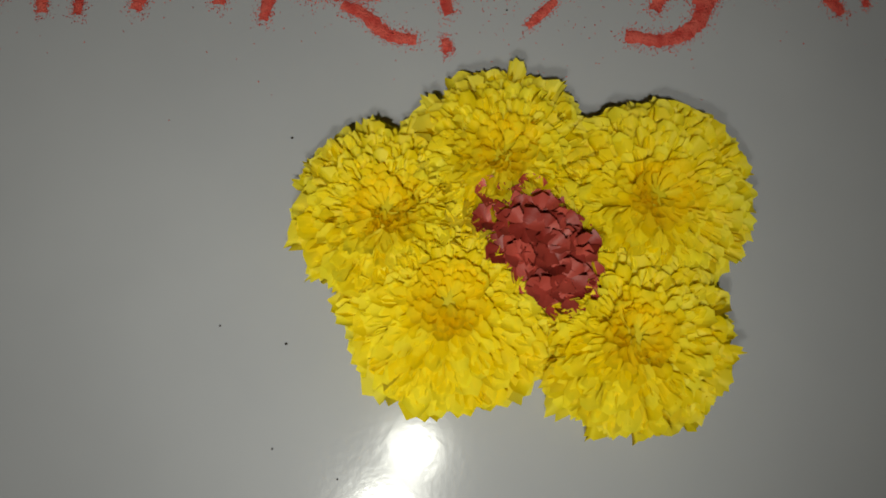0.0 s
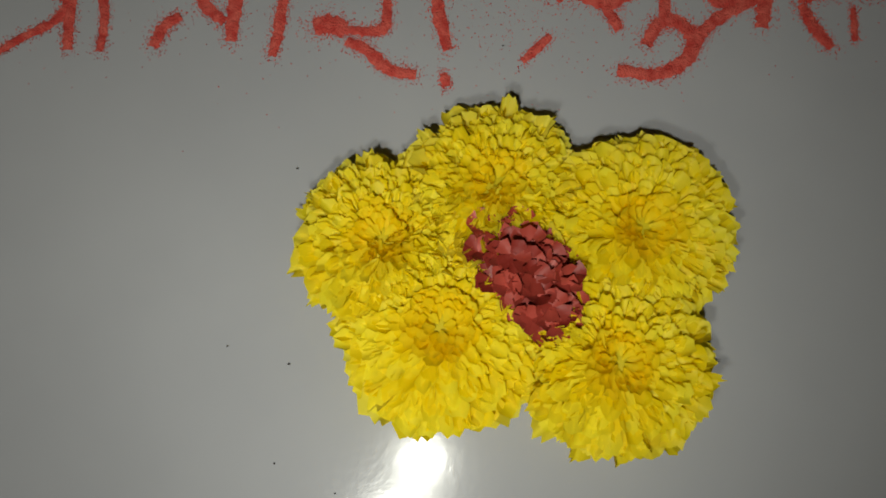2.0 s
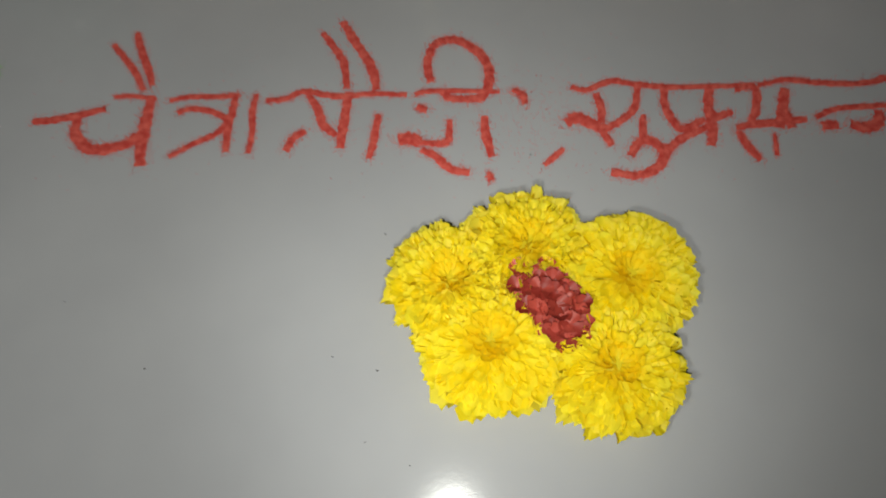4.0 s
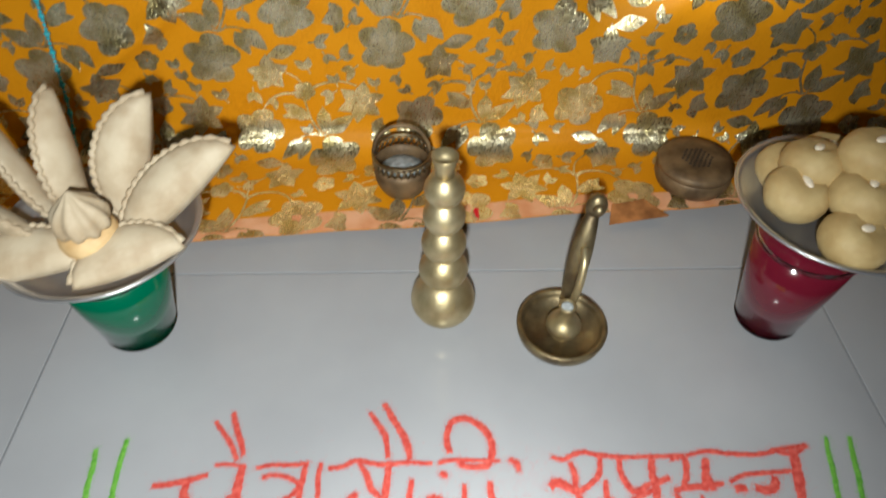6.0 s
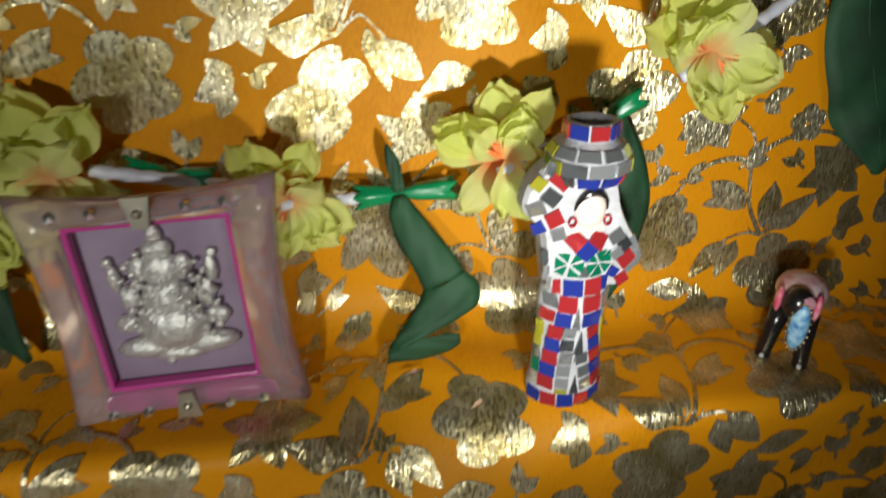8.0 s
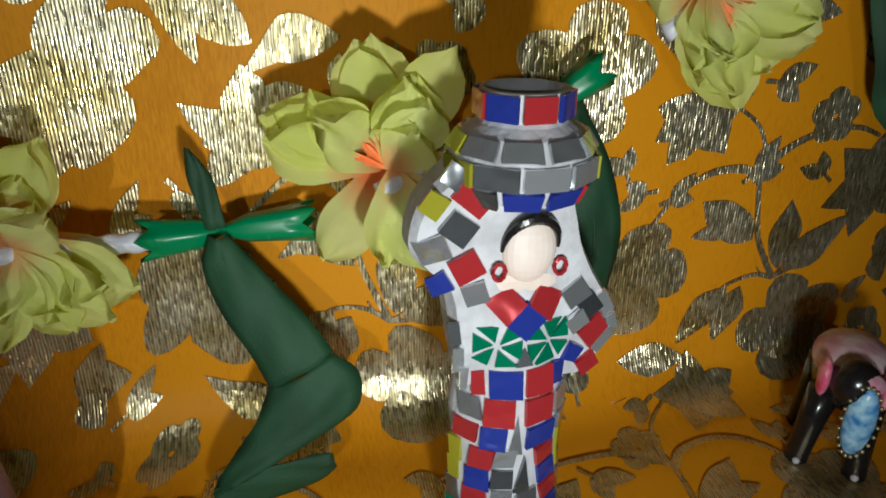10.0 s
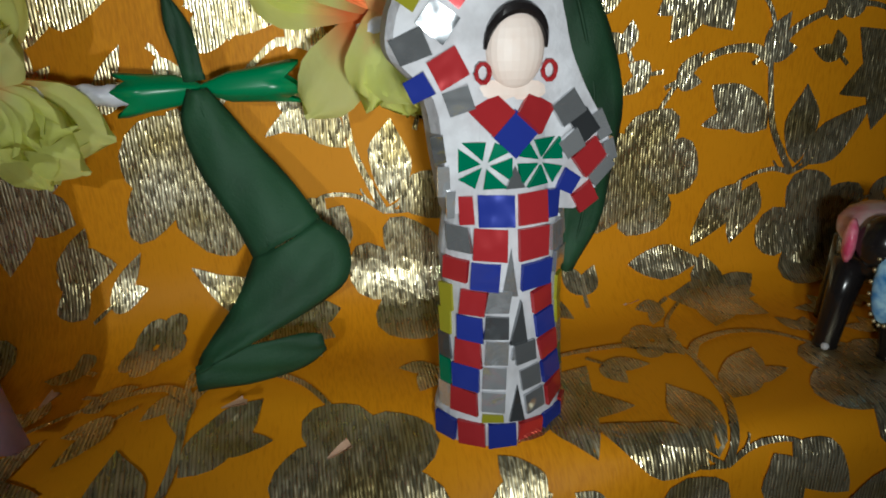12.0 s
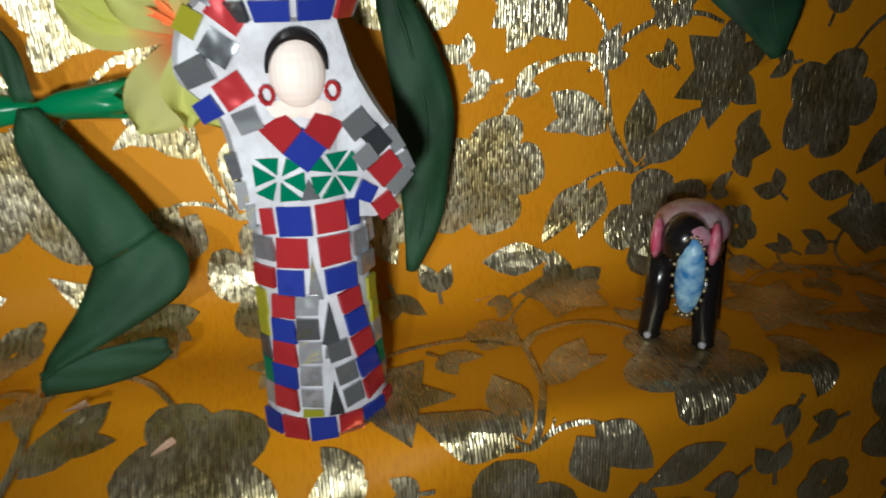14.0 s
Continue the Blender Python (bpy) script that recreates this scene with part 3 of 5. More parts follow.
STROKES["ree"] = [
    ("r", 0.0020, ((-0.039, 0.162), (-0.041, 0.173), (-0.038, 0.184), (-0.032, 0.188), (-0.024, 0.187), (-0.016, 0.181), (-0.011, 0.173), (-0.010, 0.163), (-0.013, 0.154), (-0.020, 0.152), (-0.030, 0.153), (-0.033, 0.157))),
    ("r", 0.0017, ((-0.046, 0.148), (-0.041, 0.146))),
    ("r", 0.0028, ((-0.055, 0.129), (-0.050, 0.130), (-0.044, 0.128))),
    ("r", 0.0015, ((-0.046, 0.128), (-0.035, 0.127), (-0.031, 0.129), (-0.030, 0.140))),
    ("r", 0.0017, ((-0.044, 0.124), (-0.037, 0.120), (-0.030, 0.113), (-0.021, 0.111))),
    ("r", 0.0017, ((-0.013, 0.142), (-0.013, 0.132), (-0.010, 0.119))),
    ("r", 0.0011, ((-0.012, 0.111), (-0.011, 0.106))),
    ("r", 0.0012, ((-0.047, 0.155), (-0.038, 0.157), (-0.005, 0.156))),
    ("r", 0.0015, ((0.001, 0.157), (0.006, 0.154), (0.007, 0.148)))]
STROKES["su"] = [
    ("r", 0.0014, ((0.030, 0.158), (0.038, 0.156), (0.050, 0.161), (0.062, 0.159), (0.077, 0.157), (0.097, 0.157), (0.120, 0.157))),
    ("r", 0.0017, ((0.042, 0.154), (0.044, 0.145), (0.043, 0.137))),
    ("r", 0.0026, ((0.026, 0.137), (0.032, 0.140), (0.039, 0.136), (0.046, 0.133))),
    ("r", 0.0015, ((0.043, 0.133), (0.047, 0.124))),
    ("r", 0.0015, ((0.045, 0.133), (0.054, 0.139), (0.060, 0.145), (0.063, 0.157))),
    ("r", 0.0020, ((0.055, 0.118), (0.059, 0.125), (0.064, 0.127), (0.069, 0.124), (0.071, 0.117), (0.064, 0.110), (0.056, 0.108), (0.045, 0.110))),
    ("r", 0.0015, ((0.064, 0.141), (0.062, 0.128))),
    ("r", 0.0011, ((0.014, 0.114), (0.024, 0.123)))]
STROKES["pra"] = [
    ("r", 0.0017, ((0.076, 0.157), (0.075, 0.146), (0.078, 0.137), (0.082, 0.133), (0.093, 0.138))),
    ("r", 0.0021, ((0.098, 0.157), (0.096, 0.144), (0.096, 0.133), (0.094, 0.123))),
    ("r", 0.0017, ((0.094, 0.134), (0.083, 0.129), (0.075, 0.123), (0.071, 0.117))),
    ("r", 0.0017, ((0.097, 0.138), (0.107, 0.142)))]
STROKES["sa"] = [
    ("r", 0.0017, ((0.110, 0.155), (0.120, 0.156), (0.119, 0.144), (0.114, 0.134))),
    ("r", 0.0017, ((0.107, 0.133), (0.120, 0.135), (0.142, 0.137))),
    ("r", 0.0017, ((0.108, 0.131), (0.111, 0.123), (0.116, 0.115))),
    ("r", 0.0021, ((0.135, 0.155), (0.132, 0.145), (0.128, 0.132))),
    ("r", 0.0019, ((0.133, 0.142), (0.134, 0.132))),
    ("r", 0.0009, ((0.125, 0.129), (0.124, 0.117)))]
STROKES["nna"] = [
    ("r", 0.0014, ((0.122, 0.157), (0.137, 0.160), (0.152, 0.158), (0.171, 0.157), (0.192, 0.161), (0.208, 0.163))),
    ("r", 0.0013, ((0.146, 0.138), (0.159, 0.143), (0.179, 0.144), (0.191, 0.145))),
    ("r", 0.0022, ((0.148, 0.133), (0.156, 0.134))),
    ("r", 0.0023, ((0.162, 0.134), (0.168, 0.132), (0.175, 0.134), (0.178, 0.141))),
    ("r", 0.0028, ((0.197, 0.160), (0.195, 0.148), (0.192, 0.135), (0.189, 0.121))),
    ("r", 0.0014, ((0.182, 0.161), (0.195, 0.157), (0.208, 0.163)))]


def grains(bm, pts, half, rnd, mi=0):
    """A line of strewn powder: a low ridge with a ragged edge and loose grains beside it."""
    line = spline([(x, y, 0) for x, y in pts], 10)
    left, right, top = [], [], []
    for i, p in enumerate(line):
        d = (line[min(i + 1, len(line) - 1)] - line[max(i - 1, 0)]).normalized()
        s = Vector((-d.y, d.x, 0))
        taper = 0.75 + 0.25 * math.sin(math.pi * min(max(i / (len(line) - 1), 0.08), 0.92))
        a, b = (half * taper * rnd.uniform(0.72, 1.15) for _ in "ab")
        left.append(bm.verts.new(p + s * a + Vector((0, 0, 0.0002))))
        right.append(bm.verts.new(p - s * b + Vector((0, 0, 0.0002))))
        top.append(bm.verts.new(p + s * rnd.uniform(-0.2, 0.2) * half + Vector((0, 0, rnd.uniform(0.0006, 0.0013)))))
    for i in range(len(line) - 1):
        bm.faces.new((left[i], top[i], top[i + 1], left[i + 1]))
        bm.faces.new((top[i], right[i], right[i + 1], top[i + 1]))
    return line


def loose(bm, line, half, rnd, per):
    for p in line:
        for _ in range(per):
            a, d = rnd.uniform(0, math.tau), half * (0.72 + abs(rnd.gauss(0, 0.62)))
            r = rnd.uniform(0.0001, 0.0003)
            c = p + Vector((d * math.cos(a), d * math.sin(a), 0.0002))
            q = [bm.verts.new(c + Vector((r * math.cos(k), r * math.sin(k), 0))) for k in (0.3, 1.9, 3.4, 5.0)]
            t = bm.verts.new(c + Vector((0, 0, r)))
            for k in range(4):
                bm.faces.new((q[k], q[(k + 1) % 4], t))


writing = thing("powder_lettering", pose(0, 0, 0), "red powder lettering with green bars strewn on the pale tiles", "lettering")
rnd = random.Random(11)
spare = {"r": bmesh.new(), "g": bmesh.new()}
for word, rows in STROKES.items():
    for colour, half, pts in rows:
        bm = bmesh.new()
        line = grains(bm, pts, half * 1.35, rnd)
        part("bar" if word == "bar" else "stroke", bm, RED_POWDER if colour == "r" else GREEN_POWDER, writing, "green powder bar" if colour == "g" else "")
        loose(spare[colour], line, half * 1.4, rnd, 24)
for _ in range(1500):                            # a smeared patch between the two words, and a thin dusting all along
    wide = rnd.random() < 0.55
    p = Vector((rnd.gauss(0.012, 0.02) if wide else rnd.uniform(-0.24, 0.21), rnd.gauss(0.14, 0.018), 0))
    loose(spare["r"], [p], 0.002, rnd, 1)
for colour, bm in spare.items():
    tagged(part("loose_powder", bm, RED_POWDER if colour == "r" else GREEN_POWDER, writing, smooth=False), "scattered grains of powder", kind="stuff")


# ---------------------------------------------------------------- marigolds
def petal_bm(bm, m, length, width, rnd, curl=0.3, mi=0, nu=5, nv=4, ruffle=1.0):
    """A petal with a frilled end, narrow at its foot, along +x, hollow side up."""
    ph, amp, twist = rnd.uniform(0, 6.28), ruffle * rnd.uniform(0.03, 0.09), ruffle * rnd.uniform(-0.25, 0.25)
    grid = []
    for i in range(nv + 1):
        t = i / nv
        w = width * (0.20 + 0.80 * t ** 0.75)
        row = []
        for k in range(nu + 1):
            s = 2 * k / nu - 1
            frill = length * ((0.02 if k % 2 else -0.03) + rnd.uniform(-0.07, 0.03)) if i == nv else 0
            e = t * length * (1 - 0.12 * s * s) + frill
            z = length * (amp * t * math.sin(ph + s * 4.2 + t * 2) + curl * t * t + 0.16 * s * s * t + twist * s * t * 0.4 + (0.035 * ruffle * (-1) ** k if i == nv else 0))
            row.append(bm.verts.new(m @ Vector((e, s * w / 2, z))))
        grid.append(row)
    for i in range(nv):
        for k in range(nu):
            bm.faces.new((grid[i][k], grid[i][k + 1], grid[i + 1][k + 1], grid[i + 1][k])).material_index = mi


rnd = random.Random(23)
BROAD, SLIM = [], []
for k in range(8):                               # shared shapes of the outer petals
    for kept, narrow, wide, curl in ((BROAD, 0.0068, 0.0110, 0.06), (SLIM, 0.0042, 0.0072, 0.16)):
        bm = bmesh.new()
        petal_bm(bm, Matrix(), 0.0160, rnd.uniform(narrow, wide), rnd, rnd.uniform(-0.06, curl), nu=6, nv=5, ruffle=0.9)
        kept.append(mesh_of("petal", bm, PETAL_PIECE))


def marigold(at, radius, height, tilt, seed, label, ruffle):
    rnd = random.Random(seed)
    f = thing("marigold", pose(*at) @ tilt, label, "flower", "marigolds in a ring")
    bm = bmesh.new()
    lathe(bm, [(0.0, 0.0), (radius * 0.34, 0.001), (radius * 0.4, height * 0.3), (radius * 0.3, height * 0.5), (0, height * 0.55)], 14)
    part("calyx", bm, LEAF_DARK, f, "dark green calyx underneath")
    bm = bmesh.new()
    lathe(bm, [(0, height * 0.2), (radius * 0.62, height * 0.22), (radius * 0.66, height * 0.4), (radius * 0.5, height * 0.62), (radius * 0.25, height * 0.76), (0, height * 0.8)], 20)
    part("flower_heart", bm, PETAL, f, "dense yellow heart under the petals")
    inner, core = bmesh.new(), bmesh.new()
    total, outer = 430, 72 if ruffle > 0.4 else 52
    for i in range(total):
        q = (i + 0.5) / total                    # 0 in the middle, 1 at the rim
        rr = math.sqrt(q)
        a = i * 2.39996 + rnd.uniform(-0.1, 0.1)
        lift = math.radians(36 - 24 * rr + ruffle * rnd.uniform(-16, 22))
        foot = Vector((rr * radius * 0.54 * math.cos(a), rr * radius * 0.54 * math.sin(a), height * (0.86 - 0.46 * rr * rr)))
        m = Matrix.Translation(foot) @ Matrix.Rotation(a + ruffle * rnd.uniform(-0.35, 0.35), 4, "Z") @ Matrix.Rotation(-lift, 4, "Y") @ Matrix.Rotation(ruffle * rnd.uniform(-0.6, 0.6), 4, "X")
        size = radius * (0.15 + (0.42 - 0.12 * ruffle) * rr) * rnd.uniform(0.85, 1.15)
        if q < 0.12:
            petal_bm(core, m, size, size * 0.62, rnd, rnd.uniform(0.1, 0.3), nu=4, nv=3, ruffle=ruffle)
        else:
            petal_bm(inner, m, size, size * rnd.uniform(0.34, 0.52), rnd, rnd.uniform(-0.12, 0.12) * (0.3 + ruffle), nu=4, nv=3, ruffle=0.2 + 0.7 * ruffle)
    tagged(part("inner_petals", inner, PETAL, f), "crowded ruffled yellow petals", kind="stuff")
    tagged(part("flower_core", core, CORE, f), "deeper golden middle", kind="stuff")
    for i in range(outer):
        a = math.tau * i / outer * 2 + rnd.uniform(-0.12, 0.12)
        low = i >= outer // 2
        lift = math.radians((rnd.uniform(-3, 8) if low else rnd.uniform(6, 18)) + ruffle * rnd.uniform(0, 20))
        s = radius / 0.029 * rnd.uniform(0.92, 1.36 if low else 1.3)
        p = new("petal", rnd.choice(SLIM if ruffle > 0.4 else BROAD))
        p.parent = f
        foot = Vector((radius * 0.42 * math.cos(a), radius * 0.42 * math.sin(a), height * (0.2 if low else 0.36)))
        p.matrix_basis = Matrix.Translation(foot) @ Matrix.Rotation(a, 4, "Z") @ Matrix.Rotation(-lift, 4, "Y") @ Matrix.Rotation(rnd.uniform(-0.4, 0.4), 4, "X") @ Matrix.Scale(s, 4)
    return f


FLOWERS = (((-0.0150, 0.0262), 0.0292, 0.020, (8, 0), 0.25), ((0.0345, 0.0155), 0.0276, 0.023, (6, -4), 0.7), ((0.0435, 0.0545), 0.0280, 0.021, (-6, -8), 0.5),
           ((-0.0310, 0.0520), 0.0270, 0.021, (-2, 8), 0.9), ((0.0020, 0.0670), 0.0272, 0.022, (-8, 0), 1.1))
for k, ((x, y), r, h, (tx, ty), wild) in enumerate(FLOWERS):
    marigold((x, y, 0.0012), r, h, pose(0, 0, 0, -tx * 0.3, ty * 0.3, 40 * k), 100 + k, "fresh yellow marigold head lying in a ring on tiles", wild)


def blossom_cluster(at):
    rnd = random.Random(5)
    t = thing("red_blossom_cluster", pose(*at), "dark red blossom cluster with green stalks inside the marigold ring", "flower")
    stalk, heads = bmesh.new(), bmesh.new()
    for i in range(44):
        a, d = i * 2.39996, math.sqrt((i + 0.5) / 44)
        u, w = 0.0205 * d * math.cos(a), 0.0120 * d * math.sin(a)     # an oval that runs from back left to front right
        x, y = 0.62 * u + 0.78 * w, -0.78 * u + 0.62 * w
        z = 0.0230 - 0.008 * d * d + rnd.uniform(-0.003, 0.003)
        tube(stalk, [(x * 0.3, y * 0.3, 0.001), (x * 0.8, y * 0.8, z * 0.6), (x, y, z)], 0.0006, 5)
        turn = rnd.uniform(0, 6.28)
        for k in range(5):
            m = Matrix.Translation((x, y, z)) @ Matrix.Rotation(rnd.uniform(-0.5, 0.5), 4, "X") @ Matrix.Rotation(turn + k * math.tau / 5, 4, "Z") @ Matrix.Rotation(-rnd.uniform(0.1, 0.6), 4, "Y")
            petal_bm(heads, m, 0.0054, 0.005, rnd, 0.1, nu=3, nv=3)
    part("stalks", stalk, LEAF_DARK, t, "thin green stalks")
    tagged(part("red_petals", heads, RED_BLOOM, t), "wilting dark red petals", kind="stuff")
    for x, y, a in ((0.017, 0.0035, 1.2), (-0.02, 0.008, 2.8)):
        bm = bmesh.new()
        petal_bm(bm, Matrix.Translation((x, y, 0.006)) @ Matrix.Rotation(a, 4, "Z"), 0.012, 0.005, rnd, 0.2)
        part("leaf", bm, LEAF_DARK, t, "small dark green leaf")


blossom_cluster((0.0100, 0.0405, 0.0))


# ---------------------------------------------------------------- glasses with plates of sweets
def glass(at, r0, r1, h, liquid, label, tint):
    g = thing("drinking_glass", pose(*at), label, "glass", "glasses under the plates")
    bm = bmesh.new()
    k = (r1 - r0) / h
    lathe(bm, [(0, 0.0), (r0 - 0.003, 0.0), (r0 - 0.0008, 0.0025), (r0 + k * 0.006, 0.006), (0, 0.006)], 48)
    part("glass_base", bm, CLEAR, g, "thick clear base")
    bm = bmesh.new()
    lathe(bm, [(0, 0.0062), (r0 + k * 0.0062 - 0.0004, 0.0062), (r0 + k * h * 0.5, h * 0.5), (r0 + k * h * 0.97 - 0.0004, h * 0.97), (0, h * 0.97)], 48)
    part("coloured_drink", bm, liquid, g, tint)
    bm = bmesh.new()
    lathe(bm, [(r0 + k * h * 0.972 + 0.0003, h * 0.972), (r1, h), (r1 - 0.0016, h), (r0 + k * h * 0.972 - 0.0013, h * 0.972), (r0 + k * h * 0.972 + 0.0003, h * 0.972)], 48)
    part("glass_rim", bm, CLEAR, g, "clear rim above the drink")
    return g


def plate(at, r, label):
    p = thing("steel_plate", pose(*at), label, "plate", "plates of sweets")
    bm = bmesh.new()
    lathe(bm, [(0, 0), (r * 0.6, 0), (r * 0.78, 0.003), (r * 0.93, 0.014), (r, 0.0165), (r * 1.01, 0.0155), (r * 1.005, 0.0145), (r * 0.94, 0.0125), (r * 0.79, 0.0015), (r * 0.6, -0.0012), (0, -0.0012)], 56)
    dish = part("dish", bm, STEEL, p)
    bm = bmesh.new()
    lathe(bm, [(r * 1.0, 0.0165), (r * 1.012, 0.0172), (r * 1.022, 0.016), (r * 1.012, 0.0148), (r * 1.0, 0.0155)], 56)
    part("rolled_rim", bm, STEEL, dish)
    return p


def karanji(m, length, width, seed):
    """A half-moon pastry: puffed body, crimped edge; lies along x, its straight side towards -y, the crimps at +y."""
    rnd = random.Random(seed)
    t = thing("half_moon_pastry", m, "pale fried half-moon pastry with crimped edge in a steel plate", "pastry", "half-moon pastries")
    bm = bmesh.new()
    n, k = 18, 8
    rows = []
    for i in range(n + 1):
        u = 2 * i / n - 1
        reach = width * (1 - u * u) ** 0.62
        row = []
        for j in range(k + 1):
            s = j / k
            y = -width * 0.12 * (1 - u * u) + reach * s * 0.92
            z = 0.21 * width * (1 - u * u) ** 0.5 * math.sin(math.pi * min(s * 1.02, 1)) ** 0.75 * (1 + 0.1 * noise.noise((u * 3, s * 3, seed)))
            row.append((u * length / 2, y, z))
        rows.append(row)
    top = [[bm.verts.new(p) for p in row] for row in rows]
    low = [[bm.verts.new((x, y, -z * 0.75 - 0.0008)) for x, y, z in row] for row in rows]
    for g, flip in ((top, False), (low, True)):
        for i in range(n):
            for j in range(k):
                q = (g[i][j], g[i + 1][j], g[i + 1][j + 1], g[i][j + 1])
                bm.faces.new(q[::-1] if flip else q)
    bmesh.ops.remove_doubles(bm, verts=bm.verts, dist=0.0009)
    bmesh.ops.recalc_face_normals(bm, faces=bm.faces)
    part("body", bm, PASTRY, t)
    bm = bmesh.new()
    line, rad = [], []
    for i in range(57):
        u = 2 * i / 56 - 1
        u *= 0.985
        line.append((u * length / 2, width * ((1 - u * u) ** 0.62 * 0.9 - 0.12 * (1 - u * u)) + 0.0006 * math.sin(i * 1.6), 0.0009 * math.cos(i * 1.6)))
        rad.append(0.0021 + 0.0003 * math.sin(i * 1.6))
    tube(bm, line, rad, 7, flat=0.8)
    part("crimped_edge", bm, PASTRY, t, "twisted crimped edge")
    return t


GX, GY = -0.277, 0.273
glass((GX, GY, 0.0), 0.026, 0.039, 0.082, GREEN_GLASS, "clear glass of dark green drink carrying a steel plate", "dark green drink")
plate((GX - 0.003, GY + 0.014, 0.0835), 0.068, "round steel plate of pale pastries on a glass")
PZ = 0.0835
for k, (x, y, z, yaw, rise, roll, ln) in enumerate((
        (-0.014, 0.030, 0.052, 106, 62, 10, 0.100), (0.034, 0.028, 0.050, 66, 58, -8, 0.094), (0.062, 0.002, 0.036, 32, 32, -14, 0.104),
        (0.034, -0.043, 0.018, 24, 6, -30, 0.074), (-0.034, -0.045, 0.017, 8, 4, -26, 0.086), (-0.064, -0.006, 0.030, 165, 28, 10, 0.09), (-0.052, 0.028, 0.044, 138, 46, 10, 0.09))):
    karanji(pose(GX - 0.003 + x, GY + 0.014 + y, PZ + z) @ pose(0, 0, 0, 0, 0, yaw) @ pose(0, 0, 0, 0, -rise, 0) @ pose(0, 0, 0, 52 + roll, 0, 0), ln, 0.041, k + 3)


def modak(at):
    t = thing("round_sweet", pose(*at), "golden round pastry cup topped with a pleated dumpling", "pastry")
    bm = bmesh.new()
    lathe(bm, [(0, 0), *arc(0.014, 0.0, 0.017, 0.02, 0.004), (0.015, 0.022), (0, 0.022)], 28)
    part("cup", bm, CRUST, t, "golden fried base")
    bm = bmesh.new()
    lathe(bm, [(0, 0.02), *arc(0.016, 0.021, 0.004, 0.046, 0.006, 9), (0.001, 0.05), (0, 0.05)], 48)
    for v in bm.verts:
        a, r = math.atan2(v.co.y, v.co.x), math.hypot(v.co.x, v.co.y)
        k = 1 + 0.09 * math.sin(a * 9 + v.co.z * 90)
        v.co.x, v.co.y = v.co.x * k, v.co.y * k
    part("pleated_dumpling", bm, PASTRY, t, "pleated cream dumpling")


modak((GX + 0.002, GY - 0.008, PZ + 0.016))

RX, RY = 0.217, 0.272
glass((RX, RY, 0.0), 0.0235, 0.037, 0.094, RED_GLASS, "clear glass of dark red drink carrying a steel plate", "dark red drink")
plate((RX + 0.024, RY + 0.022, 0.0955), 0.072, "round steel plate of almond-topped milk sweets on a glass")


def peda(at, r, h, seed):
    rnd = random.Random(seed)
    t = thing("milk_sweet", pose(*at, rnd.uniform(-12, 12), rnd.uniform(-12, 12), rnd.uniform(0, 360)), "light brown round milk sweet topped with an almond flake", "sweet", "almond-topped sweets")
    bm = bmesh.new()
    lathe(bm, [(0, 0), *arc(r * 0.72, 0, r * 0.98, h * 0.45, r * 0.08, 4), *arc(r * 0.98, h * 0.45, r * 0.68, h * 0.95, r * 0.1, 5), (r * 0.5, h), (r * 0.2, h * 0.93), (0, h * 0.92)], 32)
    for v in bm.verts:
        v.co += v.co.normalized() * noise.noise(v.co * 90 + Vector((seed, 0, 0))) * 0.0012
    part("body", bm, PEDA, t)
    bm = bmesh.new()
    ball(bm, (0, 0, h * 0.95), 0.0065, (1, 0.5, 0.28))
    part("almond", bm, NUT, t, "pale almond flake")


BX, BY, BZ = RX + 0.024, RY + 0.022, 0.0965
for k, (x, y, z) in enumerate(((-0.038, 0.0, 0.008), (-0.014, -0.040, 0.002), (0.032, -0.036, 0.002), (0.046, 0.008, 0.006), (0.006, 0.042, 0.004), (-0.026, 0.030, 0.004),
                               (-0.002, -0.018, 0.017), (-0.022, 0.014, 0.019), (0.028, 0.004, 0.019), (0.008, 0.004, 0.036))):
    peda((BX + x, BY + y, BZ + z), 0.0228, 0.028, k + 1)


# ---------------------------------------------------------------- brass lamp pillar, burner, basket, strainer
p = thing("brass_lamp_stand", pose(-0.041, 0.281, 0), "worn brass oil lamp stand of stacked beads on tiles", "lamp stand")
z = 0.0
for nm, r, h in (("base_bead", 0.0250, 0.045), ("bead", 0.0184, 0.031), ("bead", 0.0162, 0.031), ("bead", 0.0148, 0.029), ("bead", 0.0138, 0.026)):
    bm = bmesh.new()
    n = 14
    lathe(bm, [(0, z)] + [(r * (0.34 + 0.66 * math.sin(math.pi * (0.06 + 0.88 * i / n)) ** 0.85) * (1 if 0 < i < n else 0.94), z + h * i / n) for i in range(n + 1)] + [(0, z + h)], 36)
    part(nm, bm, BRASS, p)
    z += h - 0.0035
bm = bmesh.new()
lathe(bm, [(0, z), (0.007, z), (0.0065, z + 0.008), (0.009, z + 0.018), (0.0082, z + 0.0185), (0.006, z + 0.012), (0, z + 0.011)], 24)
part("wick_cup", bm, BRASS, p)

d = thing("incense_burner", pose(0.051, 0.262, 0), "tarnished brass hand lamp with an upright snake handle", "burner")
bm = bmesh.new()
lathe(bm, [(0, 0), (0.029, 0), (0.0335, 0.003), (0.0350, 0.0085), (0.0352, 0.0120), (0.0340, 0.0132), (0.0315, 0.0128), (0.0300, 0.0100), (0.0285, 0.0065), (0.014, 0.0052), (0, 0.0052)], 44)
part("saucer", bm, DARK_BRASS, d)
bm = bmesh.new()
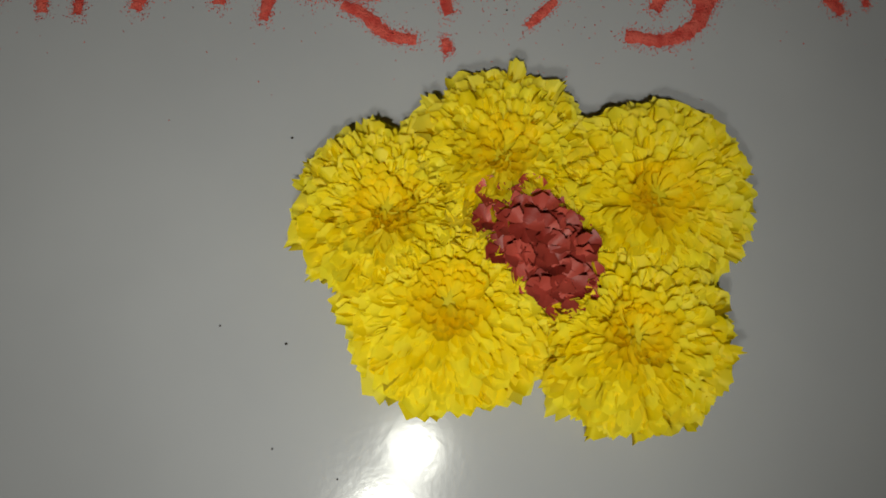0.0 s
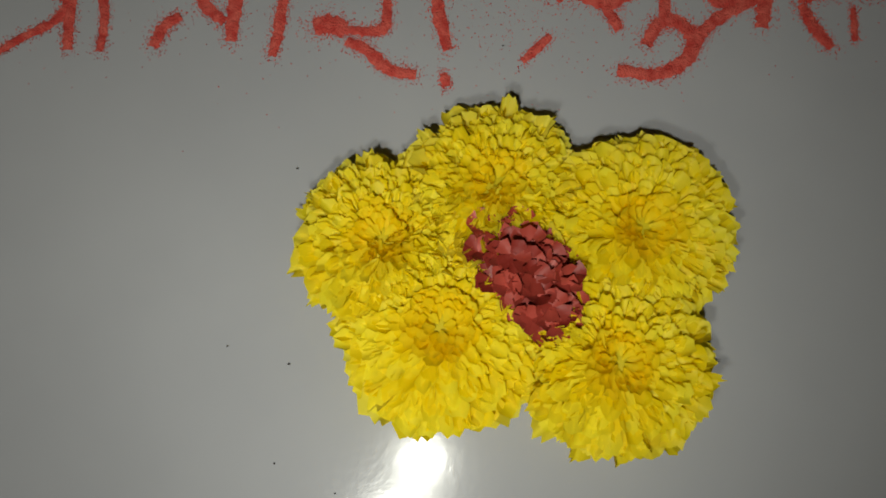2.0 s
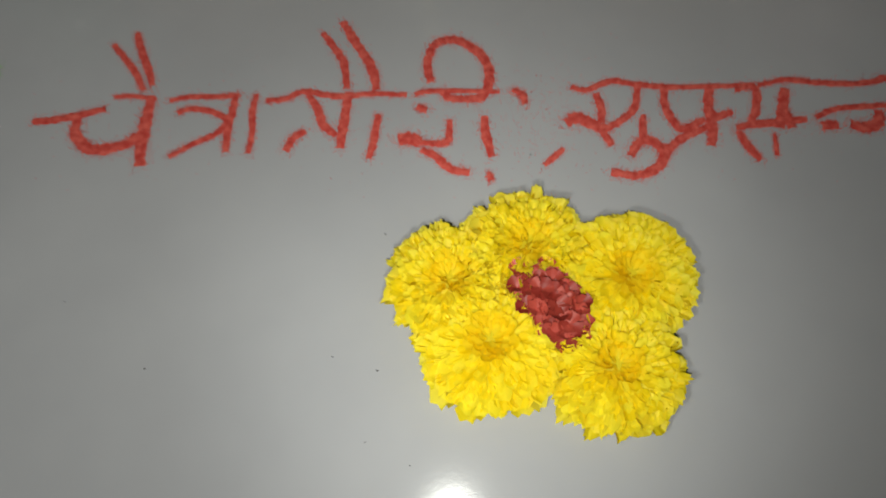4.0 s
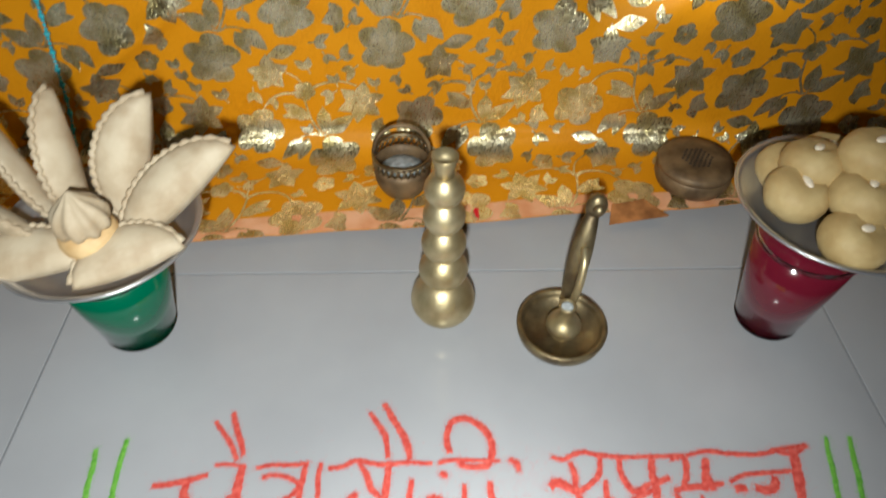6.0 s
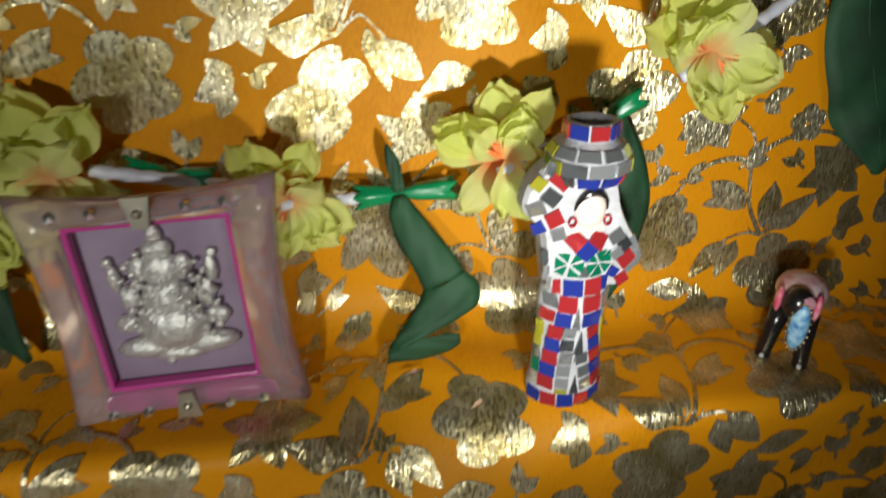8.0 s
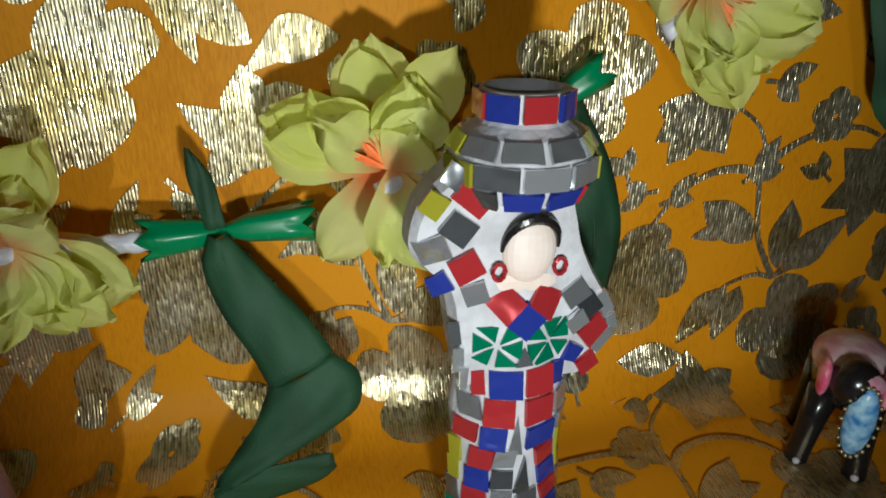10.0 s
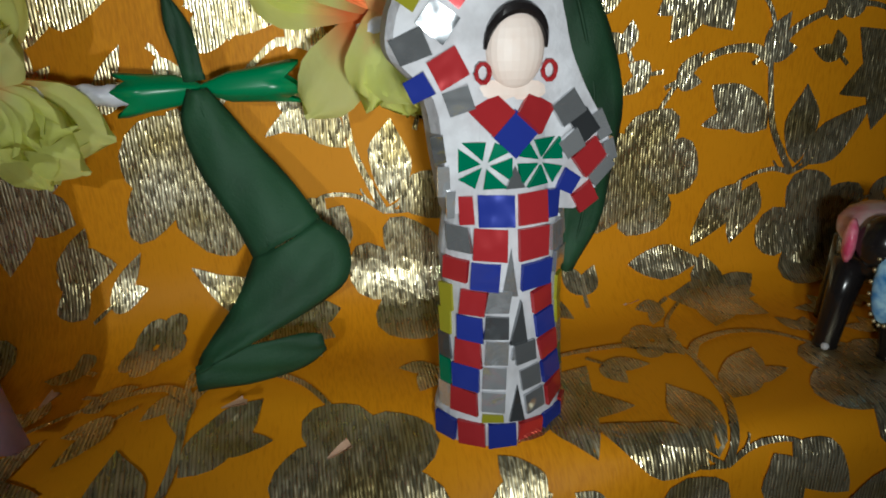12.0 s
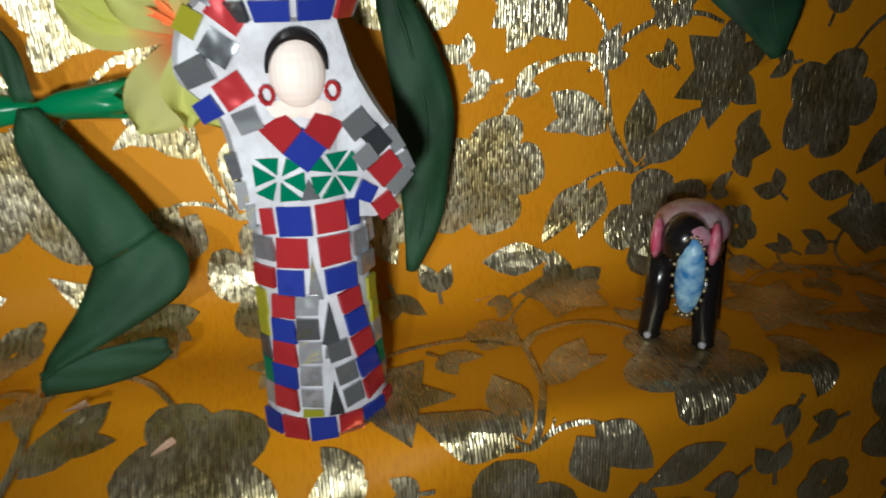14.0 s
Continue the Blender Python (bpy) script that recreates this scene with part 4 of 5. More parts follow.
lathe(bm, [(0, 0.005), (0.0085, 0.005), *arc(0.0080, 0.007, 0.0070, 0.026, 0.0062, 9), (0.0055, 0.028), (0.0055, 0.036), (0.0068, 0.039), (0.0055, 0.0395), (0.004, 0.036), (0, 0.035)], 28)
for v in bm.verts:
    v.co.y -= 0.004
knob = part("knob", bm, BRASS, d, "polished brass knob cup")
bm = bmesh.new()
ball(bm, (-0.0, -0.004, 0.0375), 0.0048, (1, 1, 0.6))
part("cotton_wick", bm, ASH, knob, "grey cotton wick")
bm = bmesh.new()
line = spline([(0.003, 0.012, 0.006), (0.006, 0.018, 0.025), (0.010, 0.025, 0.05), (0.014, 0.033, 0.075), (0.018, 0.041, 0.094), (0.020, 0.044, 0.104)], 6)
tube(bm, line, [0.0042 + 0.0042 * math.sin(math.pi * min(1, i / len(line) * 1.15)) ** 2 + (0.002 if i > len(line) * 0.75 else 0) for i in range(len(line))], 12, flat=0.6)
handle = part("handle", bm, DARK_BRASS, d, "upright cast handle")
bm = bmesh.new()
tube(bm, spline([(0.006, 0.006, 0.03), (0.009, 0.008, 0.045), (0.012, 0.016, 0.062), (0.013, 0.027, 0.068)], 6), 0.0032, 10)
part("loop", bm, BRASS, d, "bright looped bracket")
bm = bmesh.new()
ball(bm, (0.0195, 0.041, 0.098), 0.0095, (0.85, 0.7, 1.15))
ball(bm, (0.0195, 0.034, 0.1), 0.0045)
part("hood", bm, DARK_BRASS, handle, "cast hood at the top")

b = thing("brass_basket", pose(-0.075, 0.431, 0.005), "small tarnished brass basket with a hoop handle on cloth", "basket")
bm = bmesh.new()
lathe(bm, [(0, 0), (0.018, 0), *arc(0.019, 0.001, 0.026, 0.03, 0.003), (0.0262, 0.032), (0.0245, 0.032), (0.0235, 0.024), (0.017, 0.003), (0, 0.003)], 36)
bowl = part("bowl", bm, ANTIQUE, b)
bm = bmesh.new()
for i in range(28):
    a = math.tau * i / 28
    for s in (1, -1):
        tube(bm, [(0.0262 * math.cos(a + s * k * 0.11), 0.0262 * math.sin(a + s * k * 0.11), 0.032 + 0.0095 * k / 2) for k in range(3)], 0.0009, 5)
lathe(bm, [(0.0255, 0.0415), (0.0275, 0.0415), (0.0275, 0.0435), (0.0255, 0.0435), (0.0255, 0.0415)], 36)
part("lattice_rim", bm, DARK_BRASS, bowl, "openwork brass rim")
bm = bmesh.new()
tube(bm, [(0.0255 * math.cos(a), 0.004 * math.sin(a), 0.042 + 0.027 * math.sin(a)) for a in (math.pi * i / 20 for i in range(21))], 0.0018, 8)
part("hoop_handle", bm, ANTIQUE, b)
bm = bmesh.new()
ball(bm, (0, 0, 0.02), 0.0225, (1, 1, 0.4))
part("ash_filling", bm, ASH, b, "pale grey filling")

s = thing("perforated_box", pose(0.203, 0.439, 0.005), "round dark wooden box with a pierced lid on cloth", "box")
bm = bmesh.new()
lathe(bm, [(0, 0), (0.031, 0), *arc(0.033, 0.001, 0.0345, 0.018, 0.002), (0.034, 0.019), (0, 0.019)], 40)
part("body", bm, ANTIQUE, s)
bm = bmesh.new()
lathe(bm, [(0, 0.0185), (0.0355, 0.0185), (0.0362, 0.0215), (0.034, 0.0255), (0.022, 0.0265), (0, 0.0265)], 40)
lid = part("lid", bm, ANTIQUE, s)
# the lid is not cut: flat dark discs carry the holes' shade as colour
dark_hole_disc = bmesh.new()
lathe(dark_hole_disc, [(0, 0), (0.0013, 0), (0.0014, 0.0004), (0.0009, 0.0005), (0, -0.0001)], 8)
dark_hole_disc = mesh_of("dark_hole_disc", dark_hole_disc, SPECK_AND_HOLE)
for i in range(-3, 4):
    for k in range(-3, 4):
        x, y = 0.0046 * (i + 0.5 * (k % 2)), 0.004 * k
        if math.hypot(x, y) < 0.0145:
            o = new("dark_hole_disc", dark_hole_disc)
            o.parent, o.location = lid, (x, y, 0.0265)

bm = bmesh.new()                                 # a folded corner of the hem and the stained patch on it
q = [bm.verts.new(v) for v in ((0.112, 0.377, 0.0062), (0.168, 0.386, 0.0075), (0.150, 0.408, 0.0085), (0.118, 0.400, 0.009))]
e = bmesh.ops.extrude_face_region(bm, geom=[bm.faces.new(q)])
for v in [v for v in e["geom"] if isinstance(v, bmesh.types.BMVert)]:
    v.co.z -= 0.0012
STAIN = mottled(mat("stained_hem", (0.35, 0.13, 0.03), 0.8), (0.22, 0.08, 0.02), (0.5, 0.2, 0.06), 70.0)
part("folded_corner", bm, STAIN, cloth, "stained folded-over corner of the hem", smooth=False)

RED_PETAL = mat("red_petal", (0.6, 0.01, 0.02), 0.5)
bm = bmesh.new()
petal_bm(bm, Matrix.Translation((-0.006, 0.385, 0.006)) @ Matrix.Rotation(1.75, 4, "Z"), 0.014, 0.005, random.Random(2), 0.05)
tagged(part("fallen_petal", bm, RED_PETAL), "single fallen red petal on the peach hem", "petal")


# ---------------------------------------------------------------- on the ledge
TOP = LEDGE + 0.0012
PEWTER = relief(mottled(mat("dull_pewter", (0.35, 0.32, 0.25), 0.4, 0.85), (0.24, 0.21, 0.16), (0.44, 0.41, 0.33), 50.0), 250.0, 0.2)
k = thing("metal_pot", pose(-0.147, 0.548, TOP), "small dull pewter lidded water pot standing on the ledge", "pot")
bm = bmesh.new()
lathe(bm, [(0, 0), (0.0125, 0), (0.0128, 0.004), (0.0102, 0.009), (0.0105, 0.013), (0.0195, 0.0175), (0.0255, 0.0245), (0.0268, 0.0275), (0.0268, 0.0325), (0.0250, 0.0365), (0.0205, 0.043), (0.0145, 0.0475), (0.0135, 0.055), (0.0165, 0.0595), (0.0175, 0.0615), (0, 0.0615)], 40)
part("body", bm, PEWTER, k)
bm = bmesh.new()
lathe(bm, [(0.0, 0.0612), (0.0170, 0.0616), (0.0160, 0.0655), (0.0090, 0.0690), (0.0040, 0.0700), (0.0035, 0.0720), (0.0055, 0.0750), (0.0030, 0.0785), (0, 0.0790)], 30)
part("lid", bm, PEWTER, k)


FRAME_AT = pose(0.0050, 0.530, TOP + 0.002) @ pose(0, 0, 0, -4, -3.0, 0)


def picture_frame():
    t = thing("acrylic_frame", FRAME_AT, "pink clear acrylic frame holding a silver relief leaning on the ledge", "frame")
    W, Hh, T = 0.107, 0.112, 0.012

    def outline(inset, bow):
        pts = []
        w, low, h = W / 2 - inset * 1.05, inset * 0.93, Hh - inset * 0.7
        c = [(-w, low), (w, low), (w, h), (-w, h)]
        for a, b in zip(c, c[1:] + c[:1]):
            for i in range(10):
                s = i / 10
                k = bow * math.sin(math.pi * s)
                x, z = a[0] + (b[0] - a[0]) * s, a[1] + (b[1] - a[1]) * s
                d = (-(b[1] - a[1]), b[0] - a[0])
                ln = math.hypot(*d)
                pts.append((x + k * d[0] / ln, z + k * d[1] / ln))
        return pts

    bm = bmesh.new()                             # clear pillow-shaped surround with a window
    loops = []
    for inset, bow, y in ((0, 0.005, 0.0), (0.001, 0.005, -T * 0.5), (0.006, 0.004, -T), (0.019, 0.0005, -T * 0.75), (0.020, 0, -0.001), (0.02, 0, 0.0)):
        loops.append([bm.verts.new((x, y, z)) for x, z in outline(inset, bow)])
    loops.append(loops[0])
    for a, b in zip(loops, loops[1:]):
        for i in range(40):
            bm.faces.new((a[i], a[(i + 1) % 40], b[(i + 1) % 40], b[i]))
    bmesh.ops.recalc_face_normals(bm, faces=bm.faces)
    part("surround", bm, ACRYLIC, t, "clear pinkish acrylic surround")
    for nm, ins, y, m, lab in (("back_panel", 0.019, 0.0015, MAUVE, "pale mauve panel"),):
        bm = bmesh.new()
        box(bm, (W - 2 * ins, 0.0012, Hh - 0.030), (0, y, Hh / 2 + 0.002))
        part(nm, bm, m, t, lab, smooth=False)
    for nm, size, at in (("border", (0.0024, 0.006, Hh - 0.032), (-W / 2 + 0.0213, -0.004, Hh / 2 + 0.002)), ("border", (0.0024, 0.006, Hh - 0.032), (W / 2 - 0.0213, -0.004, Hh / 2 + 0.002)),
                         ("border", (W - 0.0406, 0.006, 0.0026), (0, -0.004, 0.0188)), ("border", (W - 0.0406, 0.006, 0.0026), (0, -0.004, Hh - 0.0148)),
                         ("bottom_band", (W - 0.03, 0.002, 0.007), (0, 0.0, 0.0085))):
        bm = bmesh.new()
        box(bm, size, at, bevel=0.0006)
        part(nm, bm, PINK, t, "bright magenta strip", smooth=False)
    for z, fl in ((0.0105, 1), (Hh - 0.0085, -1)):
        bm = bmesh.new()
        q = [(-0.0055, -0.0065 * 1), (0.0055, -0.0065), (0.003, 0.0065), (-0.003, 0.0065)]
        f = bm.faces.new([bm.verts.new((x, -T - 0.0012, z + fl * y)) for x, y in q])
        e = bmesh.ops.extrude_face_region(bm, geom=[f])
        for v in [v for v in e["geom"] if isinstance(v, bmesh.types.BMVert)]:
            v.co.y += 0.002
        bmesh.ops.recalc_face_normals(bm, faces=bm.faces)
        ball(bm, (0, -T - 0.0016, z), 0.002)
        part("clip", bm, SILVER, t, "small metal clip", smooth=False)
    for x in (-0.033, -0.018, 0.018, 0.033):
        for z in (0.0085, Hh - 0.0075):
            bm = bmesh.new()
            bmesh.ops.create_icosphere(bm, subdivisions=1, radius=0.0028, matrix=Matrix.Translation((x, -T * 0.95, z)))
            part("stud", bm, STUD, t, "clear crystal stud", smooth=False)
    return t


picture_frame()


def silver_figure(m):
    """The cast relief in the frame: a plain seated shape, one mesh."""
    bm = bmesh.new()
    for x, z, r, sx, sz in ((0, 0.0, 0.013, 1.1, 0.9), (0, 0.012, 0.0105, 1, 1), (0, 0.026, 0.0085, 1, 0.95), (0, 0.035, 0.006, 1, 0.8), (0, 0.041, 0.0032, 1, 1.4),
                            (-0.008, 0.027, 0.0046, 0.8, 1.2), (0.008, 0.027, 0.0046, 0.8, 1.2), (-0.012, -0.009, 0.008, 1.5, 0.62), (0.012, -0.009, 0.008, 1.5, 0.62),
                            (0, -0.013, 0.0065, 1.8, 0.6), (-0.014, 0.014, 0.0038, 1, 1.7), (0.014, 0.014, 0.0038, 1, 1.7), (-0.018, 0.024, 0.0032, 0.8, 1.9), (0.018, 0.024, 0.0032, 0.8, 1.9),
                            (-0.017, 0.003, 0.0042, 1.2, 1), (0.017, 0.003, 0.0042, 1.2, 1), (0.003, 0.018, 0.0034, 0.8, 1.9), (-0.019, 0.031, 0.0022, 1, 1), (0.019, 0.031, 0.0022, 1, 1)):
        ball(bm, (x, 0, z), r, (sx, 0.55, sz), 14)
    rnd = random.Random(8)
    for i in range(150):
        a, q = rnd.uniform(0, 6.28), rnd.uniform(0.1, 1)
        x, z = 0.019 * q * math.cos(a), 0.010 + 0.027 * q * math.sin(a)
        ball(bm, (x, -0.0048 + 0.003 * q, z), rnd.uniform(0.0009, 0.0019), seg=8)
    ob = part("silver_relief", bm, RELIEF_SILVER)
    ob.matrix_basis = m
    return tagged(ob, "bright cast silver seated relief figure inside the frame", "figurine")


silver_figure(FRAME_AT @ pose(0, -0.0022, 0.0465) @ Matrix.Diagonal((1.12, 1.0, 1.06, 1)))


def mosaic_figurine(m, seed, name="mosaic_figurine"):
    """A plain upright figure with a pot on its head, set with mirror tiles, as one mesh; sizes in millimetres."""
    rnd = random.Random(seed)
    bm = bmesh.new()
    prof = [(18.3, 0), (18.3, 6), (17.4, 9), (16.4, 20), (15.6, 36), (15.6, 44), (16.4, 52), (15.4, 60), (14.2, 68), (13.4, 76), (13.0, 86), (9.0, 94)]
    SQ = 0.82
    RED, BLUE, GREEN, SILV, OLIVE = 3, 4, 5, 6, 7
    MM = 0.001

    def radius(z):
        for (r0, z0), (r1, z1) in zip(prof, prof[1:]):
            if z <= z1:
                return r0 + (r1 - r0) * (z - z0) / (z1 - z0)
        return 0.0

    def front(x, z):
        """Depth of the front: the round body, or the flatter veil and arms beside it."""
        r = radius(z)
        body = -SQ * math.sqrt(r * r - x * x) if abs(x) < r else 50.0
        veil = -9.0 + 4.0 * (x / 28) ** 2 if z > 60 else 50.0
        return min(body, veil)

    lathe(bm, [(0, 0)] + [(r * MM, z * MM) for r, z in prof] + [(0, 94 * MM)], 40, SQ)
    # veil with the raised arm on one side and the bent arm on the other, one rounded slab
    half = spline([(-15, 62, 0), (-17.5, 76, 0), (-20, 90, 0), (-27, 98, 0), (-28.2, 103, 0), (-26, 111, 0), (-20, 118, 0), (-12, 121, 0), (8, 118, 0), (12.5, 110, 0), (15.5, 101, 0), (20.5, 91, 0),
                   (26, 82, 0), (29.5, 73, 0), (27.5, 68.5, 0), (20, 61, 0), (14, 61, 0)], 3)
    loops = []
    for grow, y in ((-2.2, 7.0), (0, 4.5), (0, -3.0), (-1.6, -1.0)):
        ring = []
        for p in half:
            d = Vector((p.x * 0.9, p.y - 90, 0)).normalized() * grow
            x, z = p.x + d.x, p.y + d.y
            ring.append(bm.verts.new((x * MM, (y if grow != -1.6 else -9.0 + 4.0 * (x / 28) ** 2) * MM, z * MM)))
        loops.append(ring)
    for a, b in zip(loops, loops[1:]):
        for i in range(len(a)):
            bm.faces.new((a[i], a[(i + 1) % len(a)], b[(i + 1) % len(a)], b[i]))
    for ring, y in ((loops[0], 7.0), (loops[-1], -9.4)):
        c = bm.verts.new((0, y * MM, 90 * MM))
        for i in range(len(ring)):
            bm.faces.new((ring[i], ring[(i + 1) % len(ring)], c))
    bmesh.ops.recalc_face_normals(bm, faces=bm.faces)
    pot = [(0, 110.0), (7, 110.4), (14.6, 112.4), (17.2, 116.6), (17.6, 122.0), (14.4, 126.8), (11.0, 128.8), (10.2, 129.6), (10.6, 136.0), (9.4, 136.2), (8.8, 130), (0, 129.8)]
    lathe(bm, [(r * MM, z * MM) for r, z in pot], 32, 0.92)

    ball(bm, (0.4 * MM, -8.2 * MM, 100.2 * MM), 8.4 * MM, (0.84, 0.46, 1.06), 24, 1)         # plain face
    ball(bm, (0.4 * MM, -7.0 * MM, 91.2 * MM), 9.0 * MM, (1.1, 0.28, 0.55), 18, 1)
    n = 20                                        # dark hair, thick on the crown and thin beside the face
    arch = [(0.4 + 7.2 * math.cos(a), -9.0 - 2.6 * math.sin(a), 99.6 + 9.2 * math.sin(a) ** 0.9) for a in (math.pi * (0.02 + 0.96 * k / n) for k in range(n + 1))]
    tube(bm, [Vector(p) * MM for p in arch], [(0.45 + 0.95 * math.sin(math.pi * k / n)) * MM for k in range(n + 1)], 7, 2)
    for sx in (-1, 1):                            # red ear rings
        tube(bm, [Vector((0.4 + sx * 7.9 + 1.6 * math.cos(a), -10.0, 95.4 + 2.1 * math.sin(a))) * MM for a in (math.tau * k / 10 for k in range(11))], 0.55 * MM, 5, 3)

    def piece(pts, mi, thick=0.8, tilt=0.12):
        """A flat tile over the front at the given corners, lifted a little and set slightly askew."""
        cx, cz = sum(p[0] for p in pts) / len(pts), sum(p[1] for p in pts) / len(pts)
        e = 1.2
        gx = max(-1.4, min(1.4, (front(cx + e, cz) - front(cx - e, cz)) / (2 * e)))
        gz = max(-0.5, min(0.5, (front(cx, cz + e) - front(cx, cz - e)) / (2 * e)))
        gx, gz = gx + rnd.uniform(-tilt, tilt), gz + rnd.uniform(-tilt, tilt)
        nrm = Vector((gx, -1, gz)).normalized()
        low = [Vector((x, front(cx, cz) + gx * (x - cx) + gz * (z - cz) + 0.35, z)) for x, z in pts]
        a = [bm.verts.new(p * MM) for p in low]
        b = [bm.verts.new((p + nrm * (thick + 0.35)) * MM) for p in low]
        made = [bm.faces.new(b)]
        for i in range(len(a)):
            made.append(bm.faces.new((a[i], a[(i + 1) % len(a)], b[(i + 1) % len(a)], b[i])))
        for f in made:
            f.material_index = mi

    def tile(x, z, w, h, mi, spin=0.0, taper=0.0):
        c, sn = math.cos(math.radians(spin)), math.sin(math.radians(spin))
        w, h = w * (1.05 if z < 70 else 1.12), h * (1.05 if z < 70 else 1.12)
        q = ((-w / 2 - taper, -h / 2), (w / 2 + taper, -h / 2), (w / 2 - taper, h / 2), (-w / 2 + taper, h / 2))
        q = [(u + rnd.uniform(-0.25, 0.25), v + rnd.uniform(-0.25, 0.25)) for u, v in q]
        piece([(x + u * c - v * sn, z + u * sn + v * c) for u, v in q], mi)

    for x, w, mi in ((-16.3, 3.6, BLUE), (-10.9, 6.2, RED), (-3.3, 7.4, BLUE), (4.6, 6.8, RED), (11.9, 6.2, BLUE), (16.8, 2.8, RED)):
        tile(x, 3.7, w, 6.4, mi)
    for i in range(5):                            # the two side columns of the skirt, leaning together
        z = 12.6 + 7.0 * i
        tile(-12.2 + 0.62 * i, z, 5.6, 6.2, (RED, BLUE)[i % 2], -3)
        tile(12.6 - 1.2 * i, z, 5.6, 6.2, (RED, BLUE)[i % 2], 10)
        tile(-5.2 + 0.32 * i, z + 0.6, 5.8, 5.9, SILV, -3)
        if i < 3:
            tile(6.0 - 1.4 * i, z - 0.6 + 0.3 * i, 5.6, 5.4, SILV, 9)
        tile(-15.9 + 0.25 * i, z, 2.2, 6.4, (SILV, GREEN, SILV, OLIVE, OLIVE)[i], 0)
        tile(15.9 - 0.35 * i, z, 2.4, 6.4, (SILV, GREEN, SILV, OLIVE, OLIVE)[i], 0)
    tile(-5.6, 8.4, 5.2, 1.9, OLIVE)
    for pts in (((-1.4, 7.4), (3.0, 7.2), (1.0, 17.6)), ((-1.2, 29.4), (3.8, 29.2), (1.6, 41.4)), ((-3.2, 43.2), (0.8, 42.8), (-1.2, 55.6)), ((-0.9, 25.2), (4.4, 25.0), (3.8, 28.0), (-0.6, 28.2))):
        piece(pts, SILV)
    tile(-7.0, 48.0, 6.6, 6.8, BLUE, -4), tile(5.8, 47.6, 8.0, 7.0, BLUE, 1)
    tile(-5.8, 56.0, 7.6, 7.2, RED, -4), tile(4.6, 55.8, 7.9, 7.4, RED, 1)
    tile(-4.3, 64.2, 7.7, 7.4, BLUE), tile(4.6, 64.2, 7.7, 7.4, RED), tile(-10.8, 64.2, 3.2, 6.6, RED, 2), tile(10.8, 64.2, 3.2, 6.6, BLUE, -2)
    for x, z, w, h, mi in ((-12.6, 57.0, 4.4, 5.8, SILV), (11.8, 56.0, 4.4, 6.4, SILV), (-13.4, 49.2, 4.6, 6.0, RED), (13.4, 49.4, 4.4, 5.6, SILV), (-15.0, 66.0, 2.0, 6.5, SILV), (15.2, 57.0, 2.2, 5.6, SILV)):
        tile(x, z, w, h, mi)
    for hub, turn in ((-6.8, 20), (6.8, -8)):     # two fans of green triangles across the chest
        for k in range(6):
            a0, a1 = math.radians(turn + 60 * k + 7), math.radians(turn + 60 * k + 53)
            far = [(hub + max(-6.2, min(6.2, 7.6 * math.cos(a))), 75.0 + max(-5.6, min(5.2, 7.2 * math.sin(a)))) for a in (a0, a1)]
            am = (a0 + a1) / 2
            piece([(hub + 0.9 * math.cos(am), 75.0 + 0.9 * math.sin(am))] + far, GREEN, 0.7, 0.05)
    piece(((-2.4, 69.4), (2.4, 69.4), (0, 74.6)), SILV)
    tile(0, 81.8, 6.9, 6.9, BLUE, 45), tile(-5.2, 86.8, 6.8, 6.8, RED, 44), tile(5.4, 86.8, 6.8, 6.8, RED, 46)
    for x, z, w, h, mi, spin in ((-17.2, 106.4, 6.6, 5.8, SILV, -35), (-23.0, 101.2, 6.4, 5.6, SILV, 22), (-15.0, 96.6, 6.4, 6.2, RED, 28), (-21.4, 92.6, 4.6, 4.8, BLUE, 28), (-12.6, 89.8, 5.4, 5.0, SILV, 18),
                                 (-13.2, 114.4, 7.8, 7.0, RED, -38), (-22.6, 112.2, 4.6, 5.4, OLIVE, -30), (-18.2, 118.8, 4.6, 4.8, SILV, -36), (-17.4, 79.0, 2.4, 6.0, SILV, 8), (-16.6, 71.5, 2.4, 6.4, SILV, 4),
                                 (14.2, 86.6, 6.0, 5.4, SILV, 32), (18.8, 82.4, 6.2, 4.8, SILV, -52), (15.4, 78.2, 5.2, 4.6, SILV, 34), (20.8, 74.4, 7.0, 5.6, RED, 36), (24.4, 70.6, 6.8, 3.6, SILV, 38),
                                 (15.2, 69.0, 4.8, 4.8, BLUE, -30), (20.2, 64.4, 5.8, 5.4, RED, 32), (23.6, 82.0, 3.0, 6.0, SILV, 26), (26.8, 75.4, 2.6, 5.0, SILV, 24)):
        tile(x, z, w, h, mi, spin)
    for z, r, h, lean, turn, cols in ((114.0, 15.9, 4.8, 0.42, 0.35, (BLUE, RED, SILV)), (119.4, 17.7, 5.2, 0.0, 0.0, (SILV, SILV, OLIVE)), (124.7, 15.9, 4.6, -0.62, 0.32, (SILV, SILV, SILV, OLIVE)), (132.8, 10.7, 5.8, 0.0, 0.0, (RED, BLUE))):
        cnt = 10 if r > 11 else 8
        for k in range(cnt):
            a = math.tau * k / cnt + turn
            nrm = Vector((math.sin(a) * math.cos(lean), -math.cos(a) * math.cos(lean), -math.sin(lean)))
            right = Vector((math.cos(a), math.sin(a), 0))
            up = nrm.cross(right) * -1
            o = Vector((r * math.sin(a), -0.92 * r * math.cos(a), z))
            wide = r * (0.59 if cnt == 10 else 0.72)
            lo = [o + right * (sx * wide / 2) * (0.86 if sy * lean > 0 else 1.0) + up * (sy * h / 2) - nrm * 0.3 for sx, sy in ((-1, -1), (1, -1), (1, 1), (-1, 1))]
